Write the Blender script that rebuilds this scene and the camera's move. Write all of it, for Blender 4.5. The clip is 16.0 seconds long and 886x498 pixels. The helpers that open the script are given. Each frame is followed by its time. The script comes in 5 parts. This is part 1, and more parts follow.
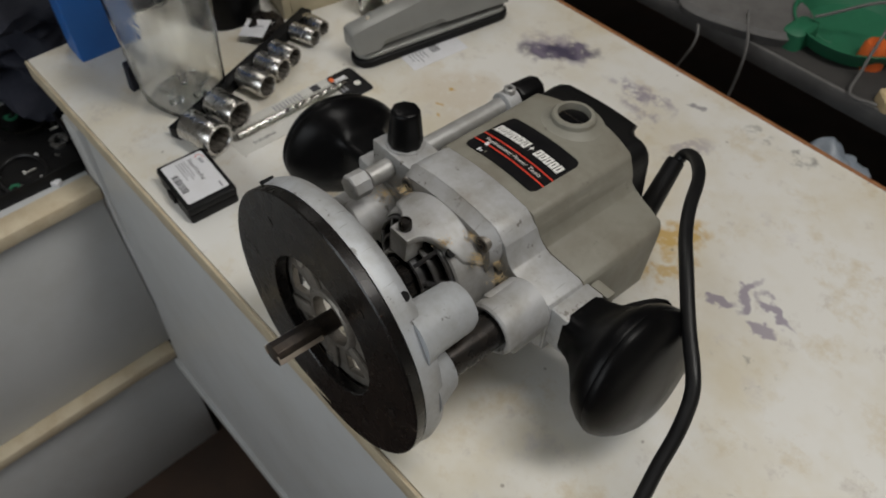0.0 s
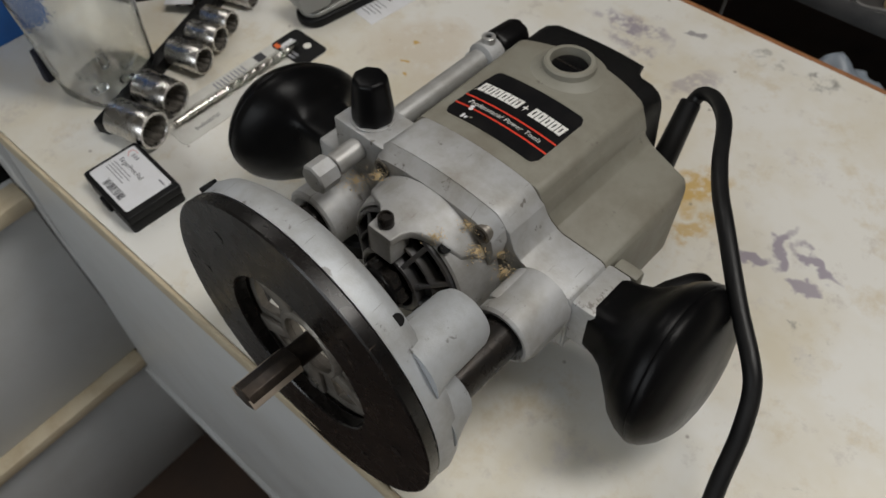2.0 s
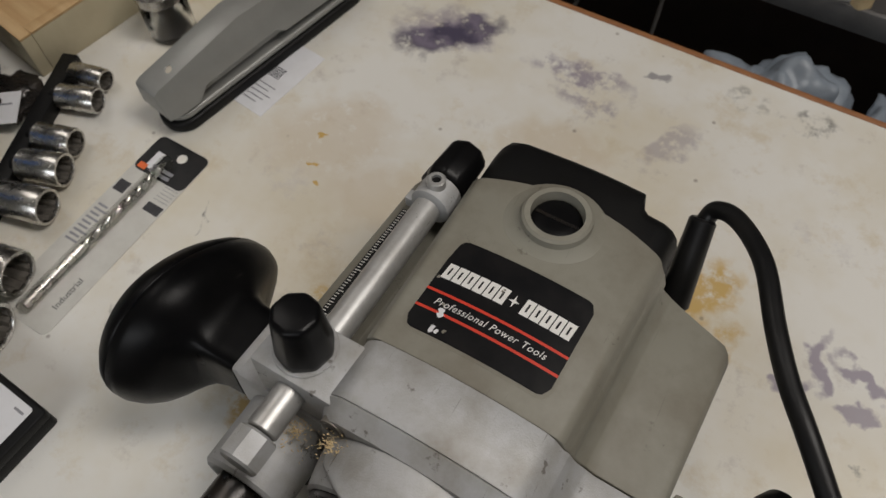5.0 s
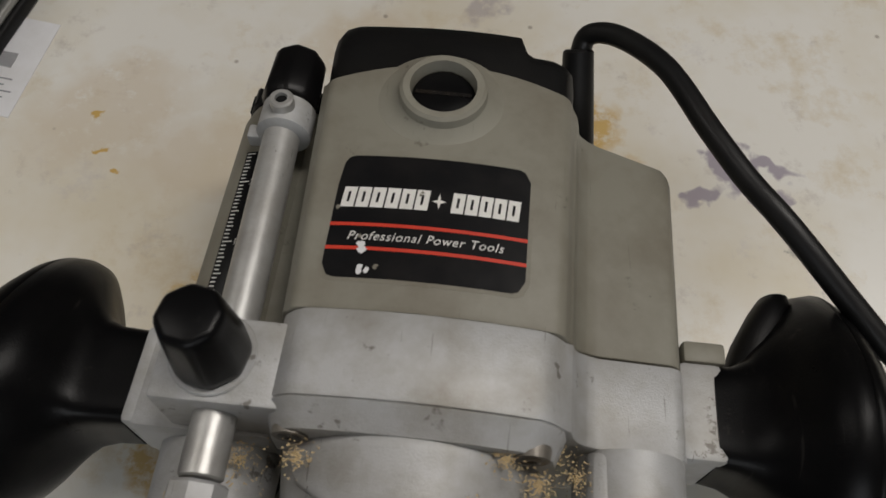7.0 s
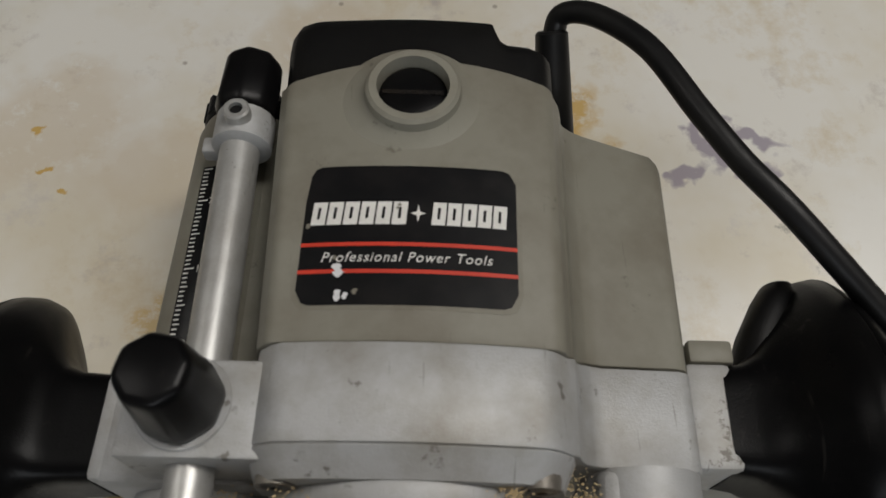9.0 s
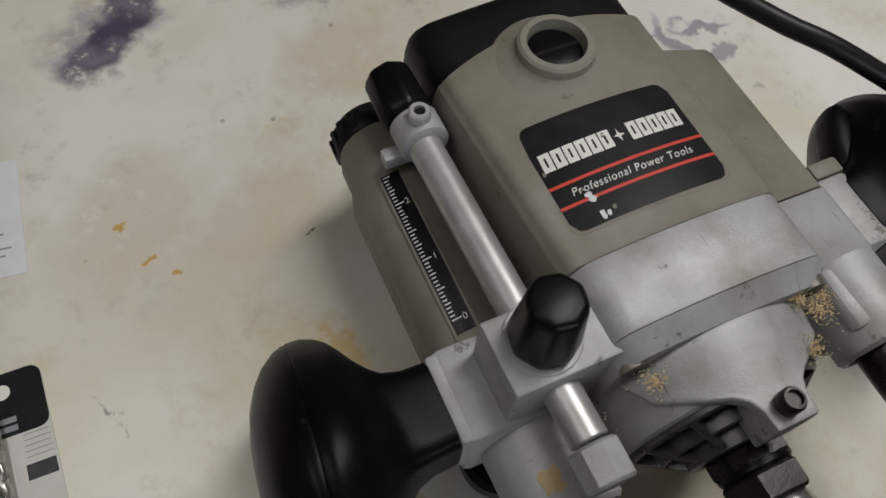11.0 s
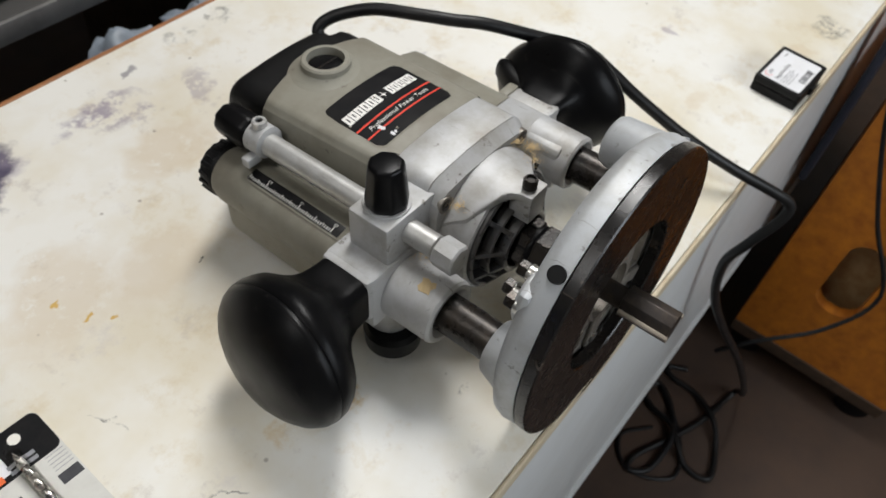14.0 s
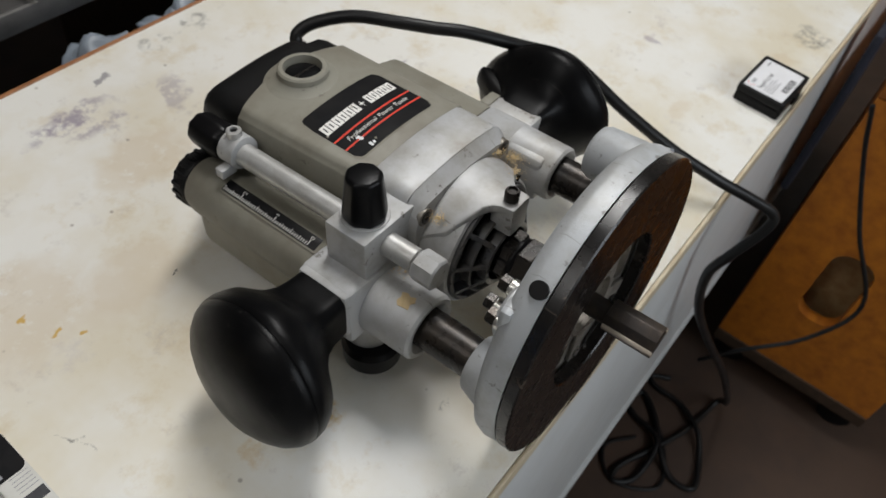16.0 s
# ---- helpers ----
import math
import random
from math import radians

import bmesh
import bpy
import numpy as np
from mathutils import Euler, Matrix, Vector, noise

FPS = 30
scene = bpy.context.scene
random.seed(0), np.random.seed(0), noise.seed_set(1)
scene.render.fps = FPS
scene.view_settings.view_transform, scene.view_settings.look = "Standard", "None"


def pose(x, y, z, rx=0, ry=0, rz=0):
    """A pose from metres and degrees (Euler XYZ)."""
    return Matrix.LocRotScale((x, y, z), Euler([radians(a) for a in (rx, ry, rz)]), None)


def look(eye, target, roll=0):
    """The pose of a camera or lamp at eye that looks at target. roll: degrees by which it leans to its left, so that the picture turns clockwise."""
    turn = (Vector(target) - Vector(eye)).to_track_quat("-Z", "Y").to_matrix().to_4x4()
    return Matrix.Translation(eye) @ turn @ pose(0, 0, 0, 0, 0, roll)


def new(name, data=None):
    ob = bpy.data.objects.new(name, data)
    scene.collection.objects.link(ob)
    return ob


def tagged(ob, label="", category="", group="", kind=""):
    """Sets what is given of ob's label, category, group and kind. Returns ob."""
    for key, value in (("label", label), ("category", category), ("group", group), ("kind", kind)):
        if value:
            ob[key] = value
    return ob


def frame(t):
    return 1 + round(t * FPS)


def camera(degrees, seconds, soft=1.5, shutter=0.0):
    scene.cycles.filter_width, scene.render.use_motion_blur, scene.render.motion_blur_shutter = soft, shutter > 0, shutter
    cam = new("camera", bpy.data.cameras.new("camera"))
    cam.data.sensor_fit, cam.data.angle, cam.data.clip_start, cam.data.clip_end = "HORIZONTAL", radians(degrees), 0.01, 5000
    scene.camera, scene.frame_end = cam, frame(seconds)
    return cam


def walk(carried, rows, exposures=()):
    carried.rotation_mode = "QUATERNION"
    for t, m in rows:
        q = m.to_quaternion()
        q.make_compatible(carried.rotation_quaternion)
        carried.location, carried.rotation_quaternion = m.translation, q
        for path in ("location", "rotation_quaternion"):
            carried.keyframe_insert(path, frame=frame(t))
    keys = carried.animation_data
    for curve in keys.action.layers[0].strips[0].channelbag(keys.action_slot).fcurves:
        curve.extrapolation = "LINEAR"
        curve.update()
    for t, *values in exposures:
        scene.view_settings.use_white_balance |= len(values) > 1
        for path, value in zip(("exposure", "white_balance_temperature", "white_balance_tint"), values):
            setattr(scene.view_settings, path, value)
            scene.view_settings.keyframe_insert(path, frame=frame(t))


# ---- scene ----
cam = camera(59.4, 16.0, soft=1.5)
cam.data.dof.use_dof, cam.data.dof.focus_distance, cam.data.dof.aperture_fstop = True, 0.30, 20
PATH = [
    (0, (0.2228, -0.2036, 0.4424), (0.0829, -0.0761, 0.2097), 0.34),
    (0.5, (0.1768, -0.1841, 0.4114), (0.0530, -0.0631, 0.1664), -3.10),
    (1, (0.1722, -0.1678, 0.3996), (0.0526, -0.0467, 0.1525), -3.65),
    (1.5, (0.1715, -0.1622, 0.3981), (0.0481, -0.0401, 0.1535), -4.27),
    (2, (0.1689, -0.1640, 0.3959), (0.0472, -0.0411, 0.1508), -3.56),
    (2.5, (0.1679, -0.1624, 0.3931), (0.0475, -0.0386, 0.1477), -3.13),
    (3, (0.1668, -0.1605, 0.3930), (0.0474, -0.0363, 0.1474), -2.66),
    (3.5, (0.1582, -0.1587, 0.3862), (0.0406, -0.0362, 0.1388), -3.35),
    (4, (0.1215, -0.1482, 0.3876), (0.0385, -0.0080, 0.1356), 0.59),
    (4.5, (0.0714, -0.1096, 0.3882), (-0.0196, 0.0249, 0.1360), -4.02),
    (5, (0.0479, -0.0491, 0.3708), (-0.0334, 0.0783, 0.1116), -2.52),
    (5.2, (0.0334, -0.0348, 0.3521), (-0.0310, 0.0905, 0.0872), -1.71),
    (7.3, (0.0002, -0.0438, 0.3123), (-0.0016, 0.0851, 0.0414), 3.64),
    (7.5, (-0.0042, -0.0374, 0.3093), (-0.0033, 0.0873, 0.0365), 3.71),
    (8, (-0.0005, -0.0272, 0.3051), (0.0051, 0.0977, 0.0325), 3.20),
    (8.5, (0.0019, -0.0247, 0.3040), (0.0092, 0.0992, 0.0308), 3.83),
    (9, (0.0026, -0.0250, 0.3032), (0.0099, 0.0980, 0.0297), 4.32),
    (9.5, (-0.0037, -0.0293, 0.3020), (0.0011, 0.0923, 0.0279), 4.07),
    (9.7, (-0.0168, -0.0297, 0.3054), (-0.0126, 0.0899, 0.0303), 4.07),
    (11.8, (-0.1728, -0.0315, 0.3269), (-0.0456, 0.0533, 0.0688), 16.58),
    (12, (-0.1744, -0.0451, 0.3268), (-0.0413, 0.0388, 0.0714), 16.63),
    (12.5, (-0.1948, -0.0759, 0.3296), (-0.0612, 0.0007, 0.0722), 13.69),
    (13, (-0.2310, -0.0959, 0.3645), (-0.0761, -0.0127, 0.1214), 13.73),
    (13.5, (-0.2476, -0.1345, 0.3852), (-0.0867, -0.0417, 0.1496), 10.88),
    (14, (-0.2597, -0.1414, 0.3897), (-0.0964, -0.0414, 0.1588), 9.22),
    (14.5, (-0.2511, -0.1363, 0.3812), (-0.0871, -0.0356, 0.1511), 9.43),
    (15, (-0.2554, -0.1364, 0.3821), (-0.0917, -0.0371, 0.1511), 10.02),
    (15.5, (-0.2512, -0.1379, 0.3844), (-0.0863, -0.0389, 0.1542), 9.56),
    (16, (-0.2512, -0.1379, 0.3844), (-0.0826, -0.0414, 0.1558), 10.46),
]
EXPOSURES = [(0, 0.08, 6450, 10), (1.6, 0.1, 6450, 10), (2.6, 0.22, 6450, 10), (3.5, 0.3, 6450, 10), (4.5, 0.28, 6600, 12), (5.0, 0.0, 6600, 12), (5.2, -0.06, 6600, 12), (9.7, -0.08, 6450, 10), (12, 0.05, 6250, 10), (12.5, 0.14, 6250, 10), (12.9, 0.55, 6250, 10), (13.5, 0.82, 6250, 10), (15.5, 0.86, 6250, 10), (16, 0.55, 6250, 10)]
walk(cam, [(t, look(eye, target, roll)) for t, eye, target, roll in PATH], EXPOSURES)

# ---- light ----
world = bpy.data.worlds.new("room_air")
scene.world = world
world.use_nodes = True
world.node_tree.nodes["Background"].inputs[0].default_value = (1.0, 0.95, 0.88, 1)
world.node_tree.nodes["Background"].inputs[1].default_value = 0.035


def area_lamp(name, eye, target, sx, sy, power, colour):
    data = bpy.data.lights.new(name, "AREA")
    data.shape, data.size, data.size_y = "RECTANGLE", sx, sy
    data.energy, data.color = power, colour
    ob = new(name, data)
    ob.matrix_world = look(eye, target)
    return ob


area_lamp("ceiling_tube_lamp", (0.55, 0.35, 1.6), (0.0, 0.1, 0), 0.3, 0.95, 15, (1.0, 0.965, 0.91))
area_lamp("ceiling_tube_lamp", (-0.95, 0.3, 1.6), (-0.2, 0, 0), 0.35, 1.2, 4.8, (1.0, 0.96, 0.90))
area_lamp("window_daylight", (0.1, -1.5, 0.75), (0.0, 0.0, -0.05), 1.2, 0.7, 10, (0.91, 0.96, 1.0))

# ---- materials ----


def nodes_of(name):
    m = bpy.data.materials.new(name)
    m.use_nodes = True
    nt = m.node_tree
    return m, nt, nt.nodes["Principled BSDF"]


def link(nt, a, b):
    nt.links.new(a, b)


def noise_tex(nt, scale, detail=4, rough=0.55, vec=None, kind="Object"):
    tc = nt.nodes.new("ShaderNodeTexCoord")
    n = nt.nodes.new("ShaderNodeTexNoise")
    n.inputs["Scale"].default_value = scale
    n.inputs["Detail"].default_value = detail
    n.inputs["Roughness"].default_value = rough
    link(nt, vec if vec else tc.outputs[kind], n.inputs["Vector"])
    return n.outputs["Fac"]


def ramp(nt, fac, stops):
    r = nt.nodes.new("ShaderNodeValToRGB")
    els = r.color_ramp.elements
    while len(els) < len(stops):
        els.new(0.5)
    for e, (p, c) in zip(els, stops):
        e.position = p
        e.color = (c, c, c, 1) if isinstance(c, (int, float)) else (*c, 1)
    link(nt, fac, r.inputs["Fac"])
    return r.outputs["Color"]


def mixc(nt, fac, a, b):
    m = nt.nodes.new("ShaderNodeMix")
    m.data_type = "RGBA"
    for sock, v in ((m.inputs[0], fac), (m.inputs[6], a), (m.inputs[7], b)):
        if isinstance(v, bpy.types.NodeSocket):
            link(nt, v, sock)
        elif isinstance(v, (int, float)):
            sock.default_value = v
        else:
            sock.default_value = (*v, 1)
    return m.outputs[2]


def bump(nt, bsdf, height, strength, dist=0.001):
    b = nt.nodes.new("ShaderNodeBump")
    b.inputs["Strength"].default_value = strength
    b.inputs["Distance"].default_value = dist
    link(nt, height, b.inputs["Height"])
    link(nt, b.outputs[0], bsdf.inputs["Normal"])


def plain(name, base, dirt, rough=0.5, metal=0.0, scale=60, amount=0.5, grain=900, bumpy=0.15, rough_var=0.12, gloss=0.5, chips=None):
    """A worn surface: large blotches of dirt, fine grain in relief and in gloss."""
    m, nt, bsdf = nodes_of(name)
    big = ramp(nt, noise_tex(nt, scale, 5, 0.65), [(0.42, 0.0), (0.75, amount)])
    col = mixc(nt, big, base, dirt)
    if chips:
        size, start, tint, much = chips
        col = mixc(nt, ramp(nt, noise_tex(nt, size, 7, 0.7), [(start, 0.0), (start + 0.035, much)]), col, tint)
        tc = nt.nodes.new("ShaderNodeTexCoord")
        mp = nt.nodes.new("ShaderNodeMapping")
        mp.inputs["Rotation"].default_value = (0.5, 0.3, 0.9)
        mp.inputs["Scale"].default_value = (900, 45, 60)
        link(nt, tc.outputs["Object"], mp.inputs["Vector"])
        col = mixc(nt, ramp(nt, noise_tex(nt, 1.0, 3, 0.5, mp.outputs[0]), [(0.70, 0.0), (0.74, much * 0.8)]), col, tint)
    link(nt, col, bsdf.inputs["Base Color"])
    fine = noise_tex(nt, grain, 3)
    r = nt.nodes.new("ShaderNodeMapRange")
    r.inputs["To Min"].default_value, r.inputs["To Max"].default_value = max(0.02, rough - rough_var), min(1, rough + rough_var)
    link(nt, noise_tex(nt, scale * 2.3, 4), r.inputs["Value"])
    link(nt, r.outputs[0], bsdf.inputs["Roughness"])
    bsdf.inputs["Metallic"].default_value = metal
    bsdf.inputs["Specular IOR Level"].default_value = gloss
    bump(nt, bsdf, fine, bumpy, 0.0004)
    return m


ALU = plain("cast_aluminium", (0.48, 0.485, 0.49), (0.27, 0.245, 0.20), 0.54, 0.3, 45, 0.75, 1500, 0.3, chips=(95, 0.615, (0.13, 0.115, 0.095), 0.75))
ALU_BASE = plain("painted_base_aluminium", (0.48, 0.50, 0.52), (0.28, 0.265, 0.24), 0.50, 0.25, 40, 0.75, 1300, 0.3, chips=(110, 0.625, (0.16, 0.15, 0.14), 0.7))
STEEL = plain("bright_steel", (0.62, 0.61, 0.58), (0.35, 0.32, 0.28), 0.28, 0.95, 70, 0.4, 1200, 0.1)
CHROME = plain("chrome", (0.58, 0.57, 0.55), (0.32, 0.28, 0.23), 0.27, 1.0, 60, 0.4, 900, 0.05, 0.08)
DARK_STEEL = plain("dark_oiled_steel", (0.028, 0.026, 0.025), (0.085, 0.06, 0.038), 0.28, 0.55, 60, 0.4, 900, 0.12)
CARBIDE = plain("worn_cutter_steel", (0.036, 0.03, 0.027), (0.10, 0.075, 0.055), 0.42, 0.6, 110, 0.7, 900, 0.3)
BARE_EDGE = plain("ground_cutting_edge", (0.62, 0.54, 0.45), (0.3, 0.25, 0.2), 0.4, 0.6, 90, 0.5)
BLACK = plain("black_plastic", (0.0035, 0.0035, 0.004), (0.010, 0.009, 0.009), 0.32, 0.0, 30, 0.45, 1800, 0.12, 0.08, 0.16, (120, 0.66, (0.02, 0.019, 0.018), 0.6))
GRIP = plain("black_handle_plastic", (0.003, 0.003, 0.0034), (0.009, 0.0085, 0.008), 0.33, 0.0, 26, 0.5, 1500, 0.2, 0.12, 0.11, (90, 0.65, (0.024, 0.022, 0.02), 0.6))
SATIN = plain("satin_drawn_aluminium", (0.56, 0.56, 0.55), (0.33, 0.31, 0.28), 0.4, 0.6, 70, 0.6, 1200, 0.15, chips=(110, 0.63, (0.2, 0.19, 0.17), 0.7))
BLACK_MATT = plain("matt_black_plastic", (0.005, 0.005, 0.0055), (0.014, 0.013, 0.011), 0.48, 0.0, 40, 0.4, 1600, 0.25, 0.12, 0.2)
GRILLE = plain("ribbed_dark_plastic", (0.045, 0.046, 0.05), (0.10, 0.08, 0.055), 0.3, 0.0, 60, 0.5, 1200, 0.1, 0.1, 0.6)
SUBBASE = plain("black_phenolic_plate", (0.004, 0.0035, 0.0035), (0.02, 0.014, 0.011), 0.27, 0.0, 35, 0.6, 700, 0.08, 0.14, 0.38, (70, 0.64, (0.09, 0.07, 0.055), 0.7))
GREY = plain("grey_beige_plastic", (0.245, 0.235, 0.195), (0.15, 0.128, 0.095), 0.48, 0.0, 28, 0.75, 2200, 0.12, 0.12, 0.3, (75, 0.635, (0.11, 0.095, 0.075), 0.6))
RUBBER = plain("black_rubber_cord", (0.006, 0.006, 0.0065), (0.022, 0.021, 0.019), 0.42, 0.0, 35, 0.5, 900, 0.1, 0.1, 0.3)
DUST = plain("sawdust", (0.58, 0.45, 0.26), (0.44, 0.31, 0.15), 0.95, 0, 300, 0.6, 1500, 1.0)
LABEL_BLACK = plain("black_label_film", (0.006, 0.006, 0.007), (0.02, 0.018, 0.017), 0.35, 0, 80, 0.5, 500, 0.03, 0.1, 0.25)
INK_WHITE = plain("white_ink", (0.78, 0.77, 0.74), (0.5, 0.47, 0.42), 0.5, 0, 200, 0.3)
INK_RED = plain("red_ink", (0.62, 0.045, 0.02), (0.4, 0.03, 0.02), 0.5, 0, 200, 0.3)
INK_DARK = plain("dark_ink", (0.03, 0.03, 0.035), (0.08, 0.08, 0.08), 0.6, 0, 200, 0.3)
INK_GREY = plain("grey_ink", (0.25, 0.25, 0.27), (0.35, 0.35, 0.36), 0.6, 0, 200, 0.3)
INK_ORANGE = plain("orange_ink", (0.75, 0.14, 0.03), (0.6, 0.1, 0.03), 0.5, 0, 200, 0.3)
PAPER = plain("white_paper_label", (0.72, 0.72, 0.74), (0.6, 0.59, 0.58), 0.6, 0, 60, 0.5, 900, 0.05)
CARD = plain("grey_white_card", (0.58, 0.57, 0.53), (0.45, 0.43, 0.39), 0.55, 0, 60, 0.5)
MELAMINE = plain("white_melamine", (0.56, 0.57, 0.57), (0.42, 0.41, 0.38), 0.38, 0, 9, 0.5, 500, 0.04)
EDGING = plain("yellowed_edging", (0.58, 0.50, 0.36), (0.38, 0.28, 0.16), 0.5, 0, 40, 0.6, 500, 0.2)
BROWN_EDGE = plain("brown_board_edge", (0.30, 0.13, 0.05), (0.16, 0.06, 0.025), 0.6, 0, 60, 0.6, 500, 0.3)
BLUE = plain("blue_plastic", (0.012, 0.12, 0.42), (0.01, 0.08, 0.3), 0.45, 0, 30, 0.4)
NAVY = plain("navy_cloth", (0.008, 0.010, 0.02), (0.02, 0.02, 0.035), 0.8, 0, 60, 0.5)
WALL_DIMMED = plain("dimmed_wall_colour", (0.10, 0.095, 0.09), (0.06, 0.055, 0.05), 0.8, 0, 3, 0.6, 200, 0.1)
CEILING_PAINT = plain("ceiling_paint", (0.55, 0.53, 0.5), (0.45, 0.43, 0.4), 0.85, 0, 3, 0.5, 200, 0.1)
BAG = plain("milky_plastic_bag", (0.26, 0.30, 0.35), (0.10, 0.12, 0.15), 0.4, 0, 25, 0.6, 120, 0.6)
GREEN = plain("green_plastic", (0.02, 0.14, 0.07), (0.015, 0.09, 0.05), 0.5, 0, 30, 0.4)
STAPLER_GREY = plain("grey_enamel", (0.27, 0.27, 0.255), (0.19, 0.18, 0.165), 0.38, 0.25, 30, 0.4, 900, 0.08)


def wood(name, light, dark, scale, rough=0.5):
    m, nt, bsdf = nodes_of(name)
    tc = nt.nodes.new("ShaderNodeTexCoord")
    mp = nt.nodes.new("ShaderNodeMapping")
    mp.inputs["Scale"].default_value = (scale * 0.12, scale, scale)
    link(nt, tc.outputs["Object"], mp.inputs["Vector"])
    n = noise_tex(nt, 1.0, 6, 0.6, mp.outputs[0])
    link(nt, mixc(nt, ramp(nt, n, [(0.35, 0.0), (0.7, 1.0)]), light, dark), bsdf.inputs["Base Color"])
    bsdf.inputs["Roughness"].default_value = rough
    bump(nt, bsdf, n, 0.15, 0.0006)
    return m


PINE = wood("pale_pine", (0.56, 0.38, 0.19), (0.40, 0.23, 0.09), 70)
ORANGE_WOOD = wood("orange_varnished_ply", (0.52, 0.18, 0.018), (0.31, 0.095, 0.012), 45, 0.4)
DARK_WOOD = wood("dark_wood", (0.06, 0.035, 0.02), (0.03, 0.018, 0.01), 60, 0.6)
FLOOR_MAT = plain("brown_floor", (0.055, 0.031, 0.019), (0.029, 0.018, 0.013), 0.6, 0, 9, 0.9, 120, 0.3)
DIRTY_ALU = plain("dirty_bare_aluminium", (0.27, 0.25, 0.22), (0.07, 0.056, 0.045), 0.45, 0.55, 60, 0.8, 900, 0.4)
# near-black tone carries the shadow over the back shelf's board
SHELF_SHADED = plain("shaded_board", (0.035, 0.032, 0.03), (0.016, 0.015, 0.014), 0.6, 0, 20, 0.7)


def glass_mat():
    m, nt, bsdf = nodes_of("clear_glass")
    bsdf.inputs["Base Color"].default_value = (0.97, 0.985, 0.985, 1)
    bsdf.inputs["Roughness"].default_value = 0.04
    bsdf.inputs["Transmission Weight"].default_value = 1.0
    bsdf.inputs["IOR"].default_value = 1.45
    bump(nt, bsdf, noise_tex(nt, 55, 4), 0.16, 0.003)
    return m


GLASS = glass_mat()


def blister_mat():
    m, nt, bsdf = nodes_of("clear_blister_film")
    bsdf.inputs["Base Color"].default_value = (0.9, 0.9, 0.88, 1)
    bsdf.inputs["Roughness"].default_value = 0.12
    bsdf.inputs["Transmission Weight"].default_value = 1.0
    bsdf.inputs["IOR"].default_value = 1.05
    bump(nt, bsdf, noise_tex(nt, 160, 2), 0.3, 0.001)
    return m


BLISTER = blister_mat()


